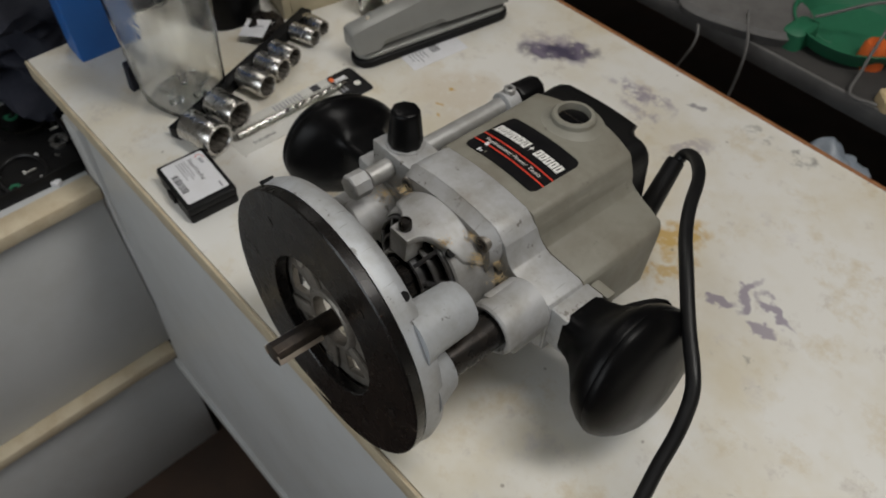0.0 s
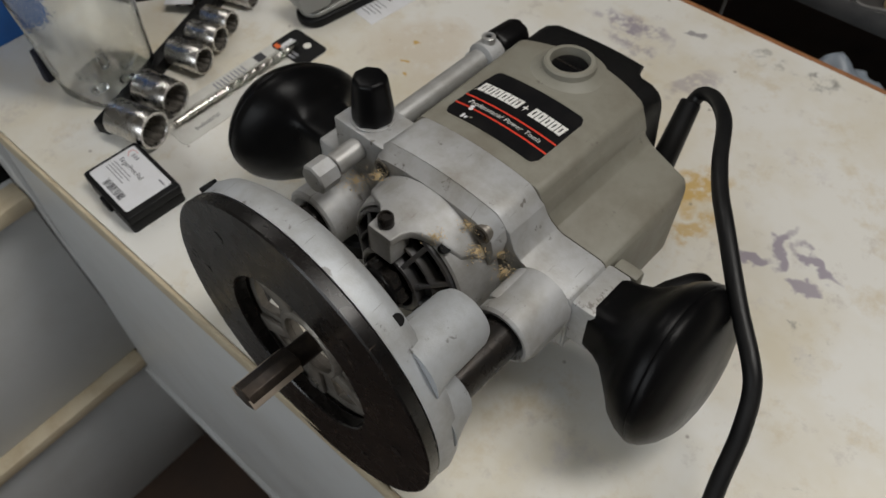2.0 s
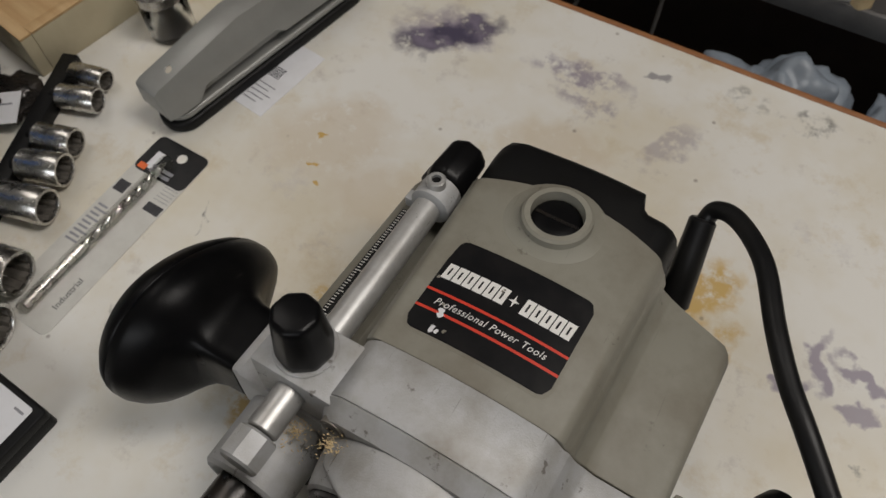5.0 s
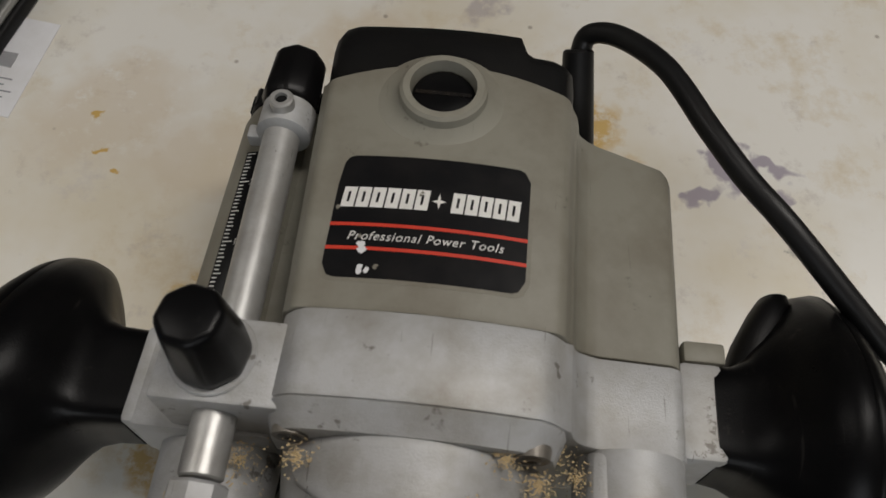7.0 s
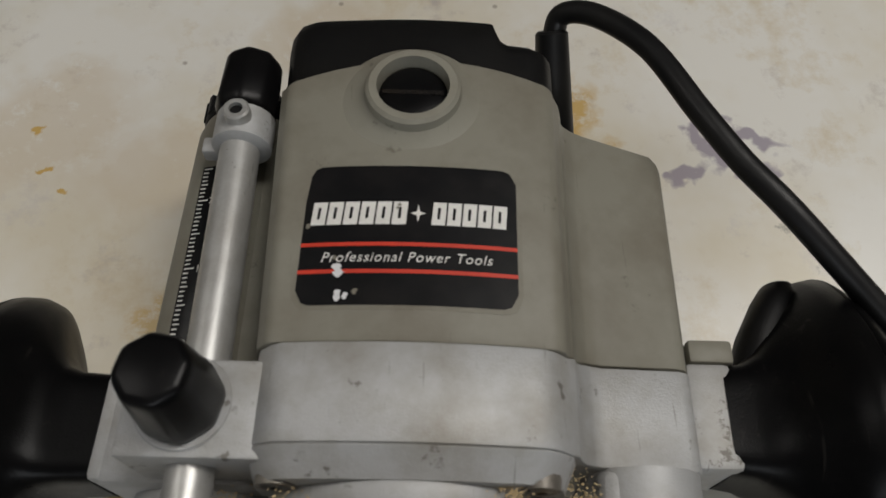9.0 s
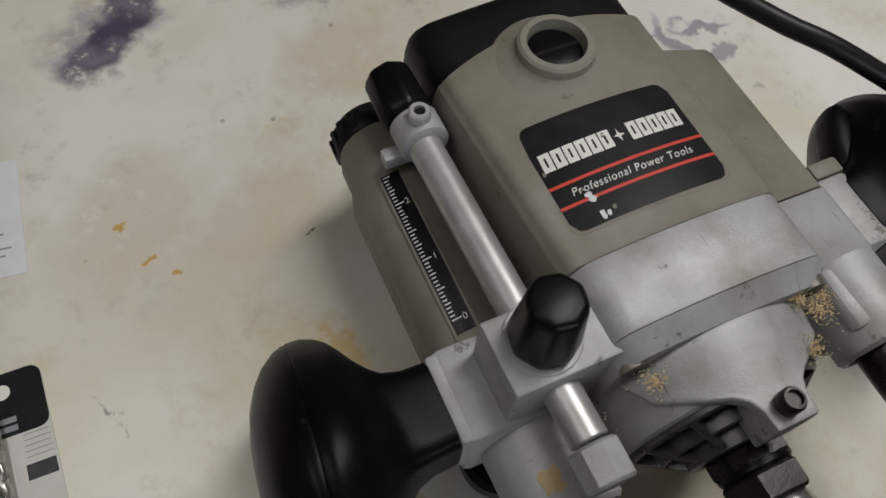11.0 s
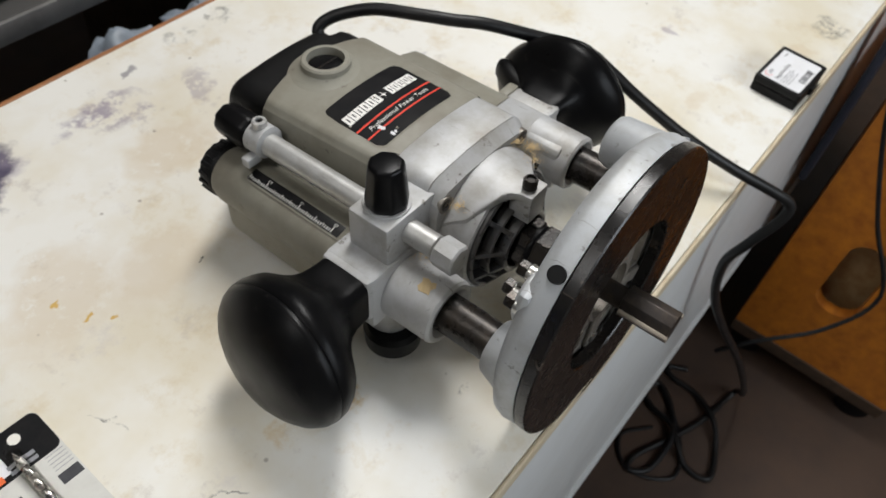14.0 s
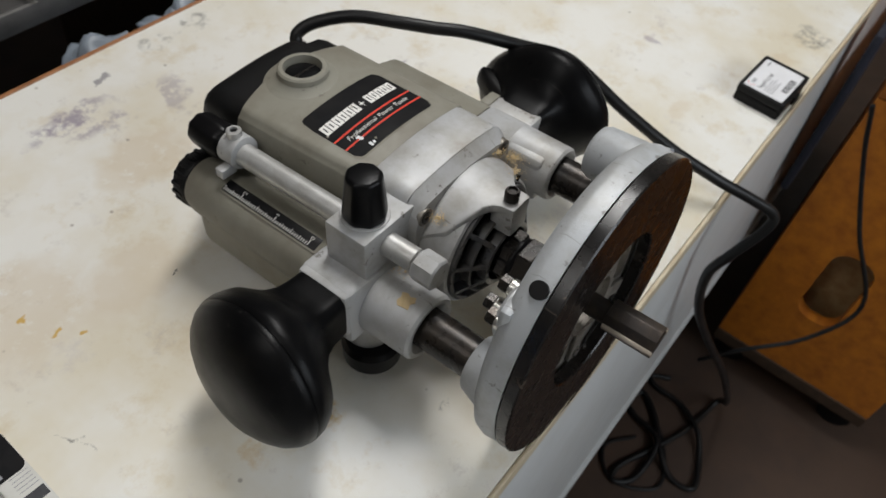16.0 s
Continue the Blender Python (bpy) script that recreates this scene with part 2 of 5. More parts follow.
def table_mat():
    """Old white laminate with yellow bloom, purple and brown stains, scratches and specks."""
    m, nt, bsdf = nodes_of("stained_white_laminate")
    tc = nt.nodes.new("ShaderNodeTexCoord")
    warp = nt.nodes.new("ShaderNodeTexNoise")
    warp.inputs["Scale"].default_value = 55
    warp.inputs["Detail"].default_value = 5
    link(nt, tc.outputs["Object"], warp.inputs["Vector"])
    sub = nt.nodes.new("ShaderNodeVectorMath")
    sub.operation = "MULTIPLY_ADD"
    sub.inputs[1].default_value = (0.034, 0.034, 0.0)
    link(nt, warp.outputs["Color"], sub.inputs[0])
    link(nt, tc.outputs["Object"], sub.inputs[2])
    pos = sub.outputs[0]
    col = mixc(nt, ramp(nt, noise_tex(nt, 7, 5, 0.6), [(0.42, 0.0), (0.62, 0.9)]), (0.76, 0.745, 0.70), (0.66, 0.60, 0.47))
    col = mixc(nt, ramp(nt, noise_tex(nt, 19, 6, 0.72), [(0.54, 0.0), (0.70, 0.6)]), col, (0.56, 0.45, 0.27))
    col = mixc(nt, ramp(nt, noise_tex(nt, 33, 6, 0.75), [(0.58, 0.0), (0.70, 0.5)]), col, (0.46, 0.41, 0.37))
    col = mixc(nt, ramp(nt, noise_tex(nt, 13, 7, 0.75), [(0.60, 0.0), (0.72, 0.4)]), col, (0.44, 0.40, 0.44))
    purple, faded, ochre, black, brown = (0.07, 0.06, 0.10), (0.27, 0.23, 0.30), (0.56, 0.36, 0.09), (0.05, 0.05, 0.045), (0.60, 0.50, 0.36)
    # x, y, half width, half length, turn in degrees, colour, strength, broken up
    stains = [
        (-0.1570, 0.2660, 0.0270, 0.0162, 25, purple, 0.95, 0.40),
        (-0.1372, 0.2894, 0.0270, 0.0126, 35, purple, 0.95, 0.40),
        (-0.1529, 0.2784, 0.0405, 0.0252, 30, faded, 0.6, 0.45),
        (-0.0559, 0.2876, 0.0360, 0.0126, 5, faded, 0.8, 0.5),
        (-0.0429, 0.2672, 0.0270, 0.0144, -15, faded, 0.6, 0.55),
        (-0.0139, 0.3126, 0.0090, 0.0036, 10, purple, 0.6, 0.2),
        (0.0122, 0.2593, 0.0095, 0.0234, -25, faded, 0.45, 0.46),
        (0.1313, 0.1683, 0.0054, 0.0198, 12, faded, 0.8, 0.3),
        (0.1526, 0.1731, 0.0045, 0.0180, 75, faded, 0.8, 0.3),
        (0.1196, 0.1497, 0.0054, 0.0135, -35, faded, 0.8, 0.3),
        (0.1544, 0.1546, 0.0045, 0.0126, -60, faded, 0.75, 0.3),
        (0.1610, 0.1343, 0.0153, 0.0108, 20, black, 0.75, 0.66),
        (0.1784, 0.1155, 0.0162, 0.0090, 60, black, 0.55, 0.68),
        (0.0500, 0.3185, 0.0180, 0.0081, 0, black, 0.4, 0.6),
        (0.0809, 0.3176, 0.0144, 0.0090, 0, black, 0.55, 0.6),
        (0.0655, 0.1774, 0.0162, 0.0306, -30, ochre, 0.85, 0.45),
        (0.0792, 0.1452, 0.0108, 0.0270, -20, ochre, 0.7, 0.5),
        (-0.1123, 0.1444, 0.0450, 0.0270, 15, brown, 0.5, 0.35),
        (-0.1690, 0.1679, 0.0495, 0.0360, 40, brown, 0.5, 0.4),
        (-0.0444, 0.2222, 0.0405, 0.0270, 10, brown, 0.55, 0.4),
        (-0.1024, 0.0702, 0.0144, 0.0180, 0, ochre, 0.7, 0.5),
        (-0.1067, 0.0046, 0.0108, 0.0162, 20, ochre, 0.8, 0.5),
        (-0.1354, 0.0067, 0.0054, 0.0054, 0, black, 0.9, 0.6),
        (-0.0506, -0.0443, 0.0072, 0.0054, 30, black, 0.95, 0.58),
        (-0.0313, -0.0588, 0.0054, 0.0027, 30, black, 0.8, 0.5),
        (-0.0952, 0.1323, 0.0014, 0.0014, 0, black, 0.95, 0),
        (-0.1728, 0.1652, 0.0036, 0.0027, 30, ochre, 0.95, 0.1),
        (-0.1548, 0.1370, 0.0027, 0.0018, 30, ochre, 0.95, 0.1),
        (-0.1643, 0.1449, 0.0018, 0.0027, 30, ochre, 0.95, 0.1),
        (0.471, -0.072, 0.020, 0.020, -5, black, 0.75, 0.52),
        (0.4117, -0.0661, 0.0162, 0.0144, 0, brown, 0.6, 0.4),
        (0.2809, -0.0270, 0.0180, 0.0090, 0, brown, 0.4, 0.3),
        (0.3538, 0.0382, 0.0072, 0.0072, 0, faded, 0.5, 0.3),
        (-0.1833, 0.0052, 0.0014, 0.0144, 62, black, 0.6, 0.5),
        (-0.1977, 0.0148, 0.0014, 0.0144, 62, black, 0.6, 0.5),
        (0.1649, -0.0365, 0.0108, 0.0036, 40, brown, 0.5, 0.4),
        (0.0340, 0.3230, 0.0100, 0.0070, 0, black, 0.45, 0.55),
        (0.0840, 0.3200, 0.0160, 0.0070, 10, black, 0.4, 0.56),
        (-0.1970, 0.0850, 0.0110, 0.0018, -60, black, 0.7, 0.5),
        (-0.1440, 0.0110, 0.0070, 0.0080, 0, ochre, 0.4, 0.5),
        (-0.1460, 0.2780, 0.0180, 0.0120, 30, purple, 0.9, 0.38),
        (0.2049, 0.0409, 0.0090, 0.0027, 60, black, 0.4, 0.6),
    ]
    breaks = noise_tex(nt, 85, 6, 0.72)
    for x, y, a, b, turn, colour, strength, broken in stains:
        mp = nt.nodes.new("ShaderNodeMapping")
        mp.vector_type = "TEXTURE"
        mp.inputs["Location"].default_value = (x + 0.017, y + 0.017, 0)
        mp.inputs["Rotation"].default_value = (0, 0, radians(turn))
        mp.inputs["Scale"].default_value = (a, b, 1)
        link(nt, pos, mp.inputs["Vector"])
        ln = nt.nodes.new("ShaderNodeVectorMath")
        ln.operation = "LENGTH"
        link(nt, mp.outputs[0], ln.inputs[0])
        mask = ramp(nt, ln.outputs["Value"], [(0.58, strength), (1.0, 0.0)])
        if broken:
            mul = nt.nodes.new("ShaderNodeMath")
            mul.operation = "MULTIPLY"
            link(nt, mask, mul.inputs[0])
            link(nt, ramp(nt, breaks, [(broken - 0.08, 0.0), (broken + 0.06, 1.0)]), mul.inputs[1])
            mask = mul.outputs[0]
        col = mixc(nt, mask, col, colour)
    # fine dark specks
    vo = nt.nodes.new("ShaderNodeTexVoronoi")
    vo.inputs["Scale"].default_value = 38
    link(nt, tc.outputs["Object"], vo.inputs["Vector"])
    col = mixc(nt, ramp(nt, vo.outputs["Distance"], [(0.03, 0.6), (0.06, 0.0)]), col, (0.2, 0.16, 0.12))
    link(nt, col, bsdf.inputs["Base Color"])
    rr = nt.nodes.new("ShaderNodeMapRange")
    rr.inputs["To Min"].default_value, rr.inputs["To Max"].default_value = 0.22, 0.5
    link(nt, noise_tex(nt, 22, 5, 0.7), rr.inputs["Value"])
    link(nt, rr.outputs[0], bsdf.inputs["Roughness"])
    bump(nt, bsdf, noise_tex(nt, 240, 4), 0.05, 0.0004)
    return m


TABLE = table_mat()

# ---- mesh helpers (metres) ----


ADJUST = {}


def part(name, bm, material, parent=None, label="", smooth=True, sharp=35):
    """One mesh object from a bmesh, under a thing or a part, or by itself."""
    root = parent
    while root and root.parent:
        root = root.parent
    if root in ADJUST:
        bm.transform(ADJUST[root])
    bmesh.ops.recalc_face_normals(bm, faces=bm.faces)
    me = bpy.data.meshes.new(name)
    if smooth:
        for f in bm.faces:
            f.smooth = True
        for e in bm.edges:
            if len(e.link_faces) == 2 and e.calc_face_angle(0) > radians(sharp):
                e.smooth = False
    bm.to_mesh(me)
    bm.free()
    me.materials.append(material)
    ob = new(name, me)
    if parent:
        ob.parent = parent
    if label:
        ob["label"] = label
    return ob


def thing(name, m, label, category, group="", kind=""):
    ob = new(name)
    ob.empty_display_size = 0.02
    ob.matrix_world = m
    return tagged(ob, label, category, group, kind)


def bevelled(bm, width, segments=2, angle=30):
    if width > 0:
        es = [e for e in bm.edges if len(e.link_faces) == 2 and e.calc_face_angle(0) > radians(angle)]
        bmesh.ops.bevel(bm, geom=es, offset=width, segments=segments, profile=0.5, affect="EDGES", clamp_overlap=True)
    return bm


def box(x0, x1, y0, y1, z0, z1, r=0.0, seg=2, bm=None):
    own = bmesh.new()
    bmesh.ops.create_cube(own, size=1)
    for v in own.verts:
        v.co = Vector(((x0 + x1) / 2 + v.co.x * (x1 - x0), (y0 + y1) / 2 + v.co.y * (y1 - y0), (z0 + z1) / 2 + v.co.z * (z1 - z0)))
    bevelled(own, r, seg)
    return join(bm, own)


def join(bm, own):
    if bm is None:
        return own
    me = bpy.data.meshes.new("t")
    own.to_mesh(me)
    own.free()
    bm.from_mesh(me)
    bpy.data.meshes.remove(me)
    return bm


def prism(outline, axis, a, b, r=0.0, seg=2, bm=None):
    """An outline of 2D points swept along an axis from a to b. Axis y takes (x, z), z takes (x, y), x takes (y, z)."""
    own = bmesh.new()

    def at(p, d):
        return {"x": (d, p[0], p[1]), "y": (p[0], d, p[1]), "z": (p[0], p[1], d)}[axis]

    lo = [own.verts.new(at(p, a)) for p in outline]
    hi = [own.verts.new(at(p, b)) for p in outline]
    own.faces.new(lo)
    own.faces.new(hi)
    n = len(outline)
    for i in range(n):
        own.faces.new((lo[i], lo[(i + 1) % n], hi[(i + 1) % n], hi[i]))
    bmesh.ops.recalc_face_normals(own, faces=own.faces)
    bevelled(own, r, seg, 25)
    return join(bm, own)


def round_outline(x0, x1, y0, y1, r, n=6):
    pts = []
    for cx, cy, s in ((x1 - r, y1 - r, 0), (x0 + r, y1 - r, 90), (x0 + r, y0 + r, 180), (x1 - r, y0 + r, 270)):
        for k in range(n + 1):
            a = radians(s + 90 * k / n)
            pts.append((cx + r * math.cos(a), cy + r * math.sin(a)))
    return pts


def circle(cx, cy, r, n=32, start=0.0):
    return [(cx + r * math.cos(start + 2 * math.pi * k / n), cy + r * math.sin(start + 2 * math.pi * k / n)) for k in range(n)]


def turned(profile, centre=(0, 0, 0), axis="y", n=40, bm=None, closed=False):
    """A profile of (along, radius) turned about an axis through centre."""
    own = bmesh.new()
    c = Vector(centre)
    rings = []
    for d, r in profile:
        ring = []
        for k in range(n):
            a = 2 * math.pi * k / n
            u, v = r * math.cos(a), r * math.sin(a)
            ring.append(own.verts.new(c + Vector({"y": (u, d, v), "x": (d, u, v), "z": (u, v, d)}[axis])))
        rings.append(ring)
    pairs = list(zip(rings, rings[1:])) + ([(rings[-1], rings[0])] if closed else [])
    for p, q in pairs:
        for k in range(n):
            own.faces.new((p[k], p[(k + 1) % n], q[(k + 1) % n], q[k]))
    if not closed:
        own.faces.new(rings[0])
        own.faces.new(rings[-1])
    bmesh.ops.recalc_face_normals(own, faces=own.faces)
    return join(bm, own)


def rod(a, b, r, n=20, ch=0.0, bm=None, r2=None):
    """A straight bar from a to b with chamfered ends."""
    a, b = Vector(a), Vector(b)
    r2 = r if r2 is None else r2
    d = (b - a).length
    own = turned([(0, r - ch), (ch, r), (d - ch, r2), (d, r2 - ch)] if ch else [(0, r), (d, r2)], axis="z", n=n)
    q = Vector((0, 0, 1)).rotation_difference((b - a).normalized()).to_matrix().to_4x4()
    own.transform(Matrix.Translation(a) @ q)
    return join(bm, own)


def smooth_line(points, steps=8):
    """A smooth line through points (Catmull-Rom)."""
    p = [Vector(q) for q in points]
    p = [2 * p[0] - p[1]] + p + [2 * p[-1] - p[-2]]
    out = []
    for i in range(1, len(p) - 2):
        for k in range(steps):
            t = k / steps
            a, b, c, d = p[i - 1], p[i], p[i + 1], p[i + 2]
            out.append(0.5 * (2 * b + (c - a) * t + (2 * a - 5 * b + 4 * c - d) * t * t + (3 * b - a - 3 * c + d) * t**3))
    return out + [p[-2]]


def tube(points, r, n=10, steps=8, bm=None):
    """A round cord along a smooth line."""
    line = smooth_line(points, steps)
    own = bmesh.new()
    rings, up = [], Vector((0.3, 0.2, 1)).normalized()
    for i, p in enumerate(line):
        d = (line[min(i + 1, len(line) - 1)] - line[max(i - 1, 0)]).normalized()
        u = (up - d * up.dot(d)).normalized()
        up = u
        w = d.cross(u)
        rings.append([own.verts.new(p + r * (math.cos(2 * math.pi * k / n) * u + math.sin(2 * math.pi * k / n) * w)) for k in range(n)])
    for p, q in zip(rings, rings[1:]):
        for k in range(n):
            own.faces.new((p[k], p[(k + 1) % n], q[(k + 1) % n], q[k]))
    own.faces.new(rings[0])
    own.faces.new(rings[-1])
    return join(bm, own)


def lofted(sections, axis="x", n=48, bm=None):
    """Sections (d, cu, cv, hu, hv, power): rounded outlines along an axis, skinned."""
    own = bmesh.new()
    rings = []
    for d, cu, cv, hu, hv, pw in sections:
        ring = []
        for k in range(n):
            a = 2 * math.pi * k / n
            c, s = math.cos(a), math.sin(a)
            u = cu + hu * math.copysign(abs(c) ** (2 / pw), c)
            v = cv + hv * math.copysign(abs(s) ** (2 / pw), s)
            ring.append(own.verts.new({"x": (d, u, v), "y": (u, d, v), "z": (u, v, d)}[axis]))
        rings.append(ring)
    for p, q in zip(rings, rings[1:]):
        for k in range(n):
            own.faces.new((p[k], p[(k + 1) % n], q[(k + 1) % n], q[k]))
    own.faces.new(rings[0])
    own.faces.new(rings[-1])
    bmesh.ops.recalc_face_normals(own, faces=own.faces)
    return join(bm, own)


def letters(text, size, m, extrude=0.00008, spacing=1.0, shear=0.0):
    """Text as a mesh, its first baseline point at the origin of m, x along the line."""
    cu = bpy.data.curves.new("t", "FONT")
    cu.body, cu.size, cu.extrude, cu.space_character, cu.shear = text, size, extrude, spacing, shear
    ob = bpy.data.objects.new("t", cu)
    me = ob.to_mesh()
    bm = bmesh.new()
    bm.from_mesh(me)
    ob.to_mesh_clear()
    bpy.data.objects.remove(ob)
    bpy.data.curves.remove(cu)
    bm.transform(m)
    return bm


MM = 0.001


def mm(*v):
    return tuple(x * MM for x in v)


# ---- setting ----
FLOOR_Z = -0.62
# pale colour for the unseen walls, added to bounce soft light back in
BOUNCE_PAINT = plain("pale_bounce_paint", (0.55, 0.54, 0.5), (0.42, 0.4, 0.37), 0.8, 0, 3, 0.6, 200, 0.1)


def structure(name, bm, material, label, category, sharp=35):
    return tagged(part(name, bm, material, None, "", True, sharp), label, category, "", "structure")


structure("floor", box(-2.2, 2.4, -1.6, 2.0, FLOOR_Z - 0.05, FLOOR_Z), FLOOR_MAT, "worn brown workshop floor with dark smudges", "floor")
structure("ceiling", box(-2.2, 2.4, -1.6, 2.0, 1.75, 1.8), CEILING_PAINT, "plain dull ceiling over the workshop", "ceiling")
# north wall: the dimness of the background is put into its dark colour
structure("wall_north", box(-2.2, 2.4, 2.0, 2.06, FLOOR_Z, 1.75), WALL_DIMMED, "wall behind the bench, dimmed in its colour", "wall")
structure("wall_south", box(-2.2, 2.4, -1.66, -1.6, FLOOR_Z, 1.75), BOUNCE_PAINT, "unseen workshop wall, pale to bounce light", "wall")
structure("wall_west", box(-2.26, -2.2, -1.6, 2.0, FLOOR_Z, 1.75), BOUNCE_PAINT, "unseen workshop wall, pale to bounce light", "wall")
structure("wall_east", box(2.4, 2.46, -1.6, 2.0, FLOOR_Z, 1.75), BOUNCE_PAINT, "unseen workshop wall, pale to bounce light", "wall")

# workbench: laminate top with a brown board edge at the back, white front panel
bench = thing("workbench", pose(0, 0, 0), "old white laminate workbench with purple and yellow stains", "workbench")
part("tabletop", box(-0.462, 1.15, -0.0945, 0.3365, -0.018, 0.0, 0.0012), TABLE, bench, "stained white laminate top")
part("front_edging", box(-0.462, 1.15, -0.0975, -0.0947, -0.019, -0.0004, 0.0008), EDGING, bench, "yellowed edge strip")
part("back_edging", box(-0.462, 1.15, 0.3367, 0.3415, -0.02, -0.0006, 0.001), BROWN_EDGE, bench, "chipped brown edge strip")
panel = box(-0.366, 1.15, -0.0955, -0.079, -0.385, -0.0185, 0.004, 3)
for v in panel.verts:
    v.co.y -= 0.014 * max(0, (-0.02 - v.co.z) / 0.365)
part("front_panel", panel, MELAMINE, bench, "white panel")
part("corner_trim", box(-0.396, -0.3665, -0.1015, -0.085, -0.385, -0.0185, 0.003), MELAMINE, bench)
part("bottom_rail", box(-0.366, 1.15, -0.1135, -0.0965, -0.405, -0.3853, 0.001, 2), MELAMINE, bench)
part("lower_panel", box(-0.379, -0.15, -0.0955, -0.082, -0.56, -0.4055, 0.001), MELAMINE, bench)
part("back_panel", box(-0.447, 1.14, 0.305, 0.32, FLOOR_Z, -0.0185), DARK_WOOD, bench)
part("end_panel", box(-0.462, -0.447, -0.078, 0.32, FLOOR_Z, -0.0185), MELAMINE, bench)
part("end_panel", box(1.135, 1.15, -0.078, 0.305, FLOOR_Z, -0.0185), MELAMINE, bench)

# low storage unit that stands out from the bench
unit = thing("storage_unit", pose(0, 0, FLOOR_Z), "white melamine storage unit with yellowed shelf edges", "cabinet")
H = -FLOOR_Z
part("side_panel", box(-0.391, -0.379, -0.95, -0.102, 0.0, H - 0.385, 0.002), MELAMINE, unit)
part("shelf_edge", box(-0.393, -0.366, -0.95, -0.107, H - 0.385, H - 0.369, 0.003), EDGING, unit, "yellowed shelf edge")
part("upper_panel", box(-0.395, -0.383, -0.95, -0.102, H - 0.369, H - 0.106, 0.002), MELAMINE, unit)
part("top_edge", box(-0.395, -0.369, -0.95, -0.102, H - 0.106, H - 0.090, 0.003), EDGING, unit, "yellowed top edge")
part("top", box(-1.05, -0.395, -0.95, -0.102, H - 0.106, H - 0.0939), MELAMINE, unit)
part("far_side_panel", box(-1.05, -1.035, -0.95, -0.102, 0.0, H - 0.106), MELAMINE, unit)
part("end_panel", box(-1.035, -0.395, -0.95, -0.935, 0.0, H - 0.106), MELAMINE, unit)

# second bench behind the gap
# pale edge lowered to a dark grey: the weak light there is in the colour
EDGE_DIMMED = plain("dimmed_grey_edge", (0.13, 0.125, 0.12), (0.05, 0.047, 0.045), 0.6, 0, 25, 0.7)
back = thing("back_shelf", pose(0, 0, FLOOR_Z), "low grey-white shelf behind the bench, darkened in colour, piled with clutter", "shelf")
part("board", box(-0.9, 1.4, 0.5025, 1.15, H - 0.078, H - 0.0542, 0.003), SHELF_SHADED, back, "board darkened for the shadow it lies in")
part("board_edge", box(-0.9, 1.4, 0.497, 0.5023, H - 0.076, H - 0.0538, 0.002), EDGE_DIMMED, back, "pale worn edge, dimmed in colour")
part("support", box(-0.85, -0.83, 0.515, 1.1, 0, H - 0.078), DARK_WOOD, back)
part("support", box(0.36, 0.38, 0.515, 1.1, 0, H - 0.078), DARK_WOOD, back)
part("support", box(1.35, 1.37, 0.515, 1.1, 0, H - 0.078), DARK_WOOD, back)

# orange cabinet on casters in front of the bench
cab = thing("rolling_cabinet", pose(0.605, -0.150, FLOOR_Z), "orange varnished plywood cabinet with a hand slot, on black casters", "cabinet")
slot = round_outline(-0.122, -0.066, 0.185, 0.315, 0.024)
side = bmesh.new()
outer = [(-0.235, 0.06), (0.0, 0.06), (0.0, 0.52), (-0.235, 0.52)]
ov = [side.verts.new((0, y, z)) for y, z in outer]
iv = [side.verts.new((0, y, z)) for y, z in slot]
es = [side.edges.new((ov[i], ov[(i + 1) % 4])) for i in range(4)] + [side.edges.new((iv[i], iv[(i + 1) % len(iv)])) for i in range(len(iv))]
bmesh.ops.triangle_fill(side, edges=es, use_beauty=True)
ext = bmesh.ops.extrude_face_region(side, geom=side.faces[:])
bmesh.ops.translate(side, verts=[v for v in ext["geom"] if isinstance(v, bmesh.types.BMVert)], vec=(0.018, 0, 0))
part("side_panel", side, ORANGE_WOOD, cab, "orange panel with a rounded hand slot", False)
part("slot_back", box(0.06, 0.066, -0.15, -0.03, 0.14, 0.33), PINE, cab)
part("top", box(0, 0.5, -0.235, 0.0, 0.521, 0.54, 0.002), ORANGE_WOOD, cab)
part("front_panel", box(0.0185, 0.5, -0.235, -0.217, 0.06, 0.52), ORANGE_WOOD, cab)
part("back_panel", box(0.0185, 0.5, -0.018, 0.0, 0.06, 0.52), ORANGE_WOOD, cab)
part("bottom_rail", box(-0.004, -0.0005, -0.235, 0.0, 0.055, 0.075), DARK_WOOD, cab)
part("bottom", box(0.0185, 0.5, -0.215, -0.02, 0.06, 0.078), ORANGE_WOOD, cab)
for cx, cy in ((0.03, -0.03), (0.03, -0.205), (0.46, -0.03), (0.46, -0.205)):
    c = part("caster", turned([(-0.011, 0.016), (-0.009, 0.025), (0.009, 0.025), (0.011, 0.016)], (cx, cy, 0.025), "x", 24), BLACK, cab, "black caster wheel")
    part("fork", box(cx - 0.016, cx + 0.016, cy - 0.012, cy + 0.012, 0.045, 0.06, 0.003), DARK_STEEL, c)

# ---- plunge router, lying on its side (built in its own axes, y from the base to the motor's end) ----
router = thing("plunge_router", pose(0.0012, -0.0923, 0.0794, -5.14), "grey and silver plunge router with black knobs, lying on its side", "power tool")


def crown(x):
    """Height of the motor housing's curved top."""
    return 47.2 - x * x / 420.0


# slight set of the whole tool
ADJUST[router] = Matrix(((0.9751, 0.0161, -0.0153, -0.00194), (-0.0127, 0.9869, -0.0263, 0.0), (0.0092, 0.0012, 1.0041, -0.00186), (0, 0, 0, 1)))

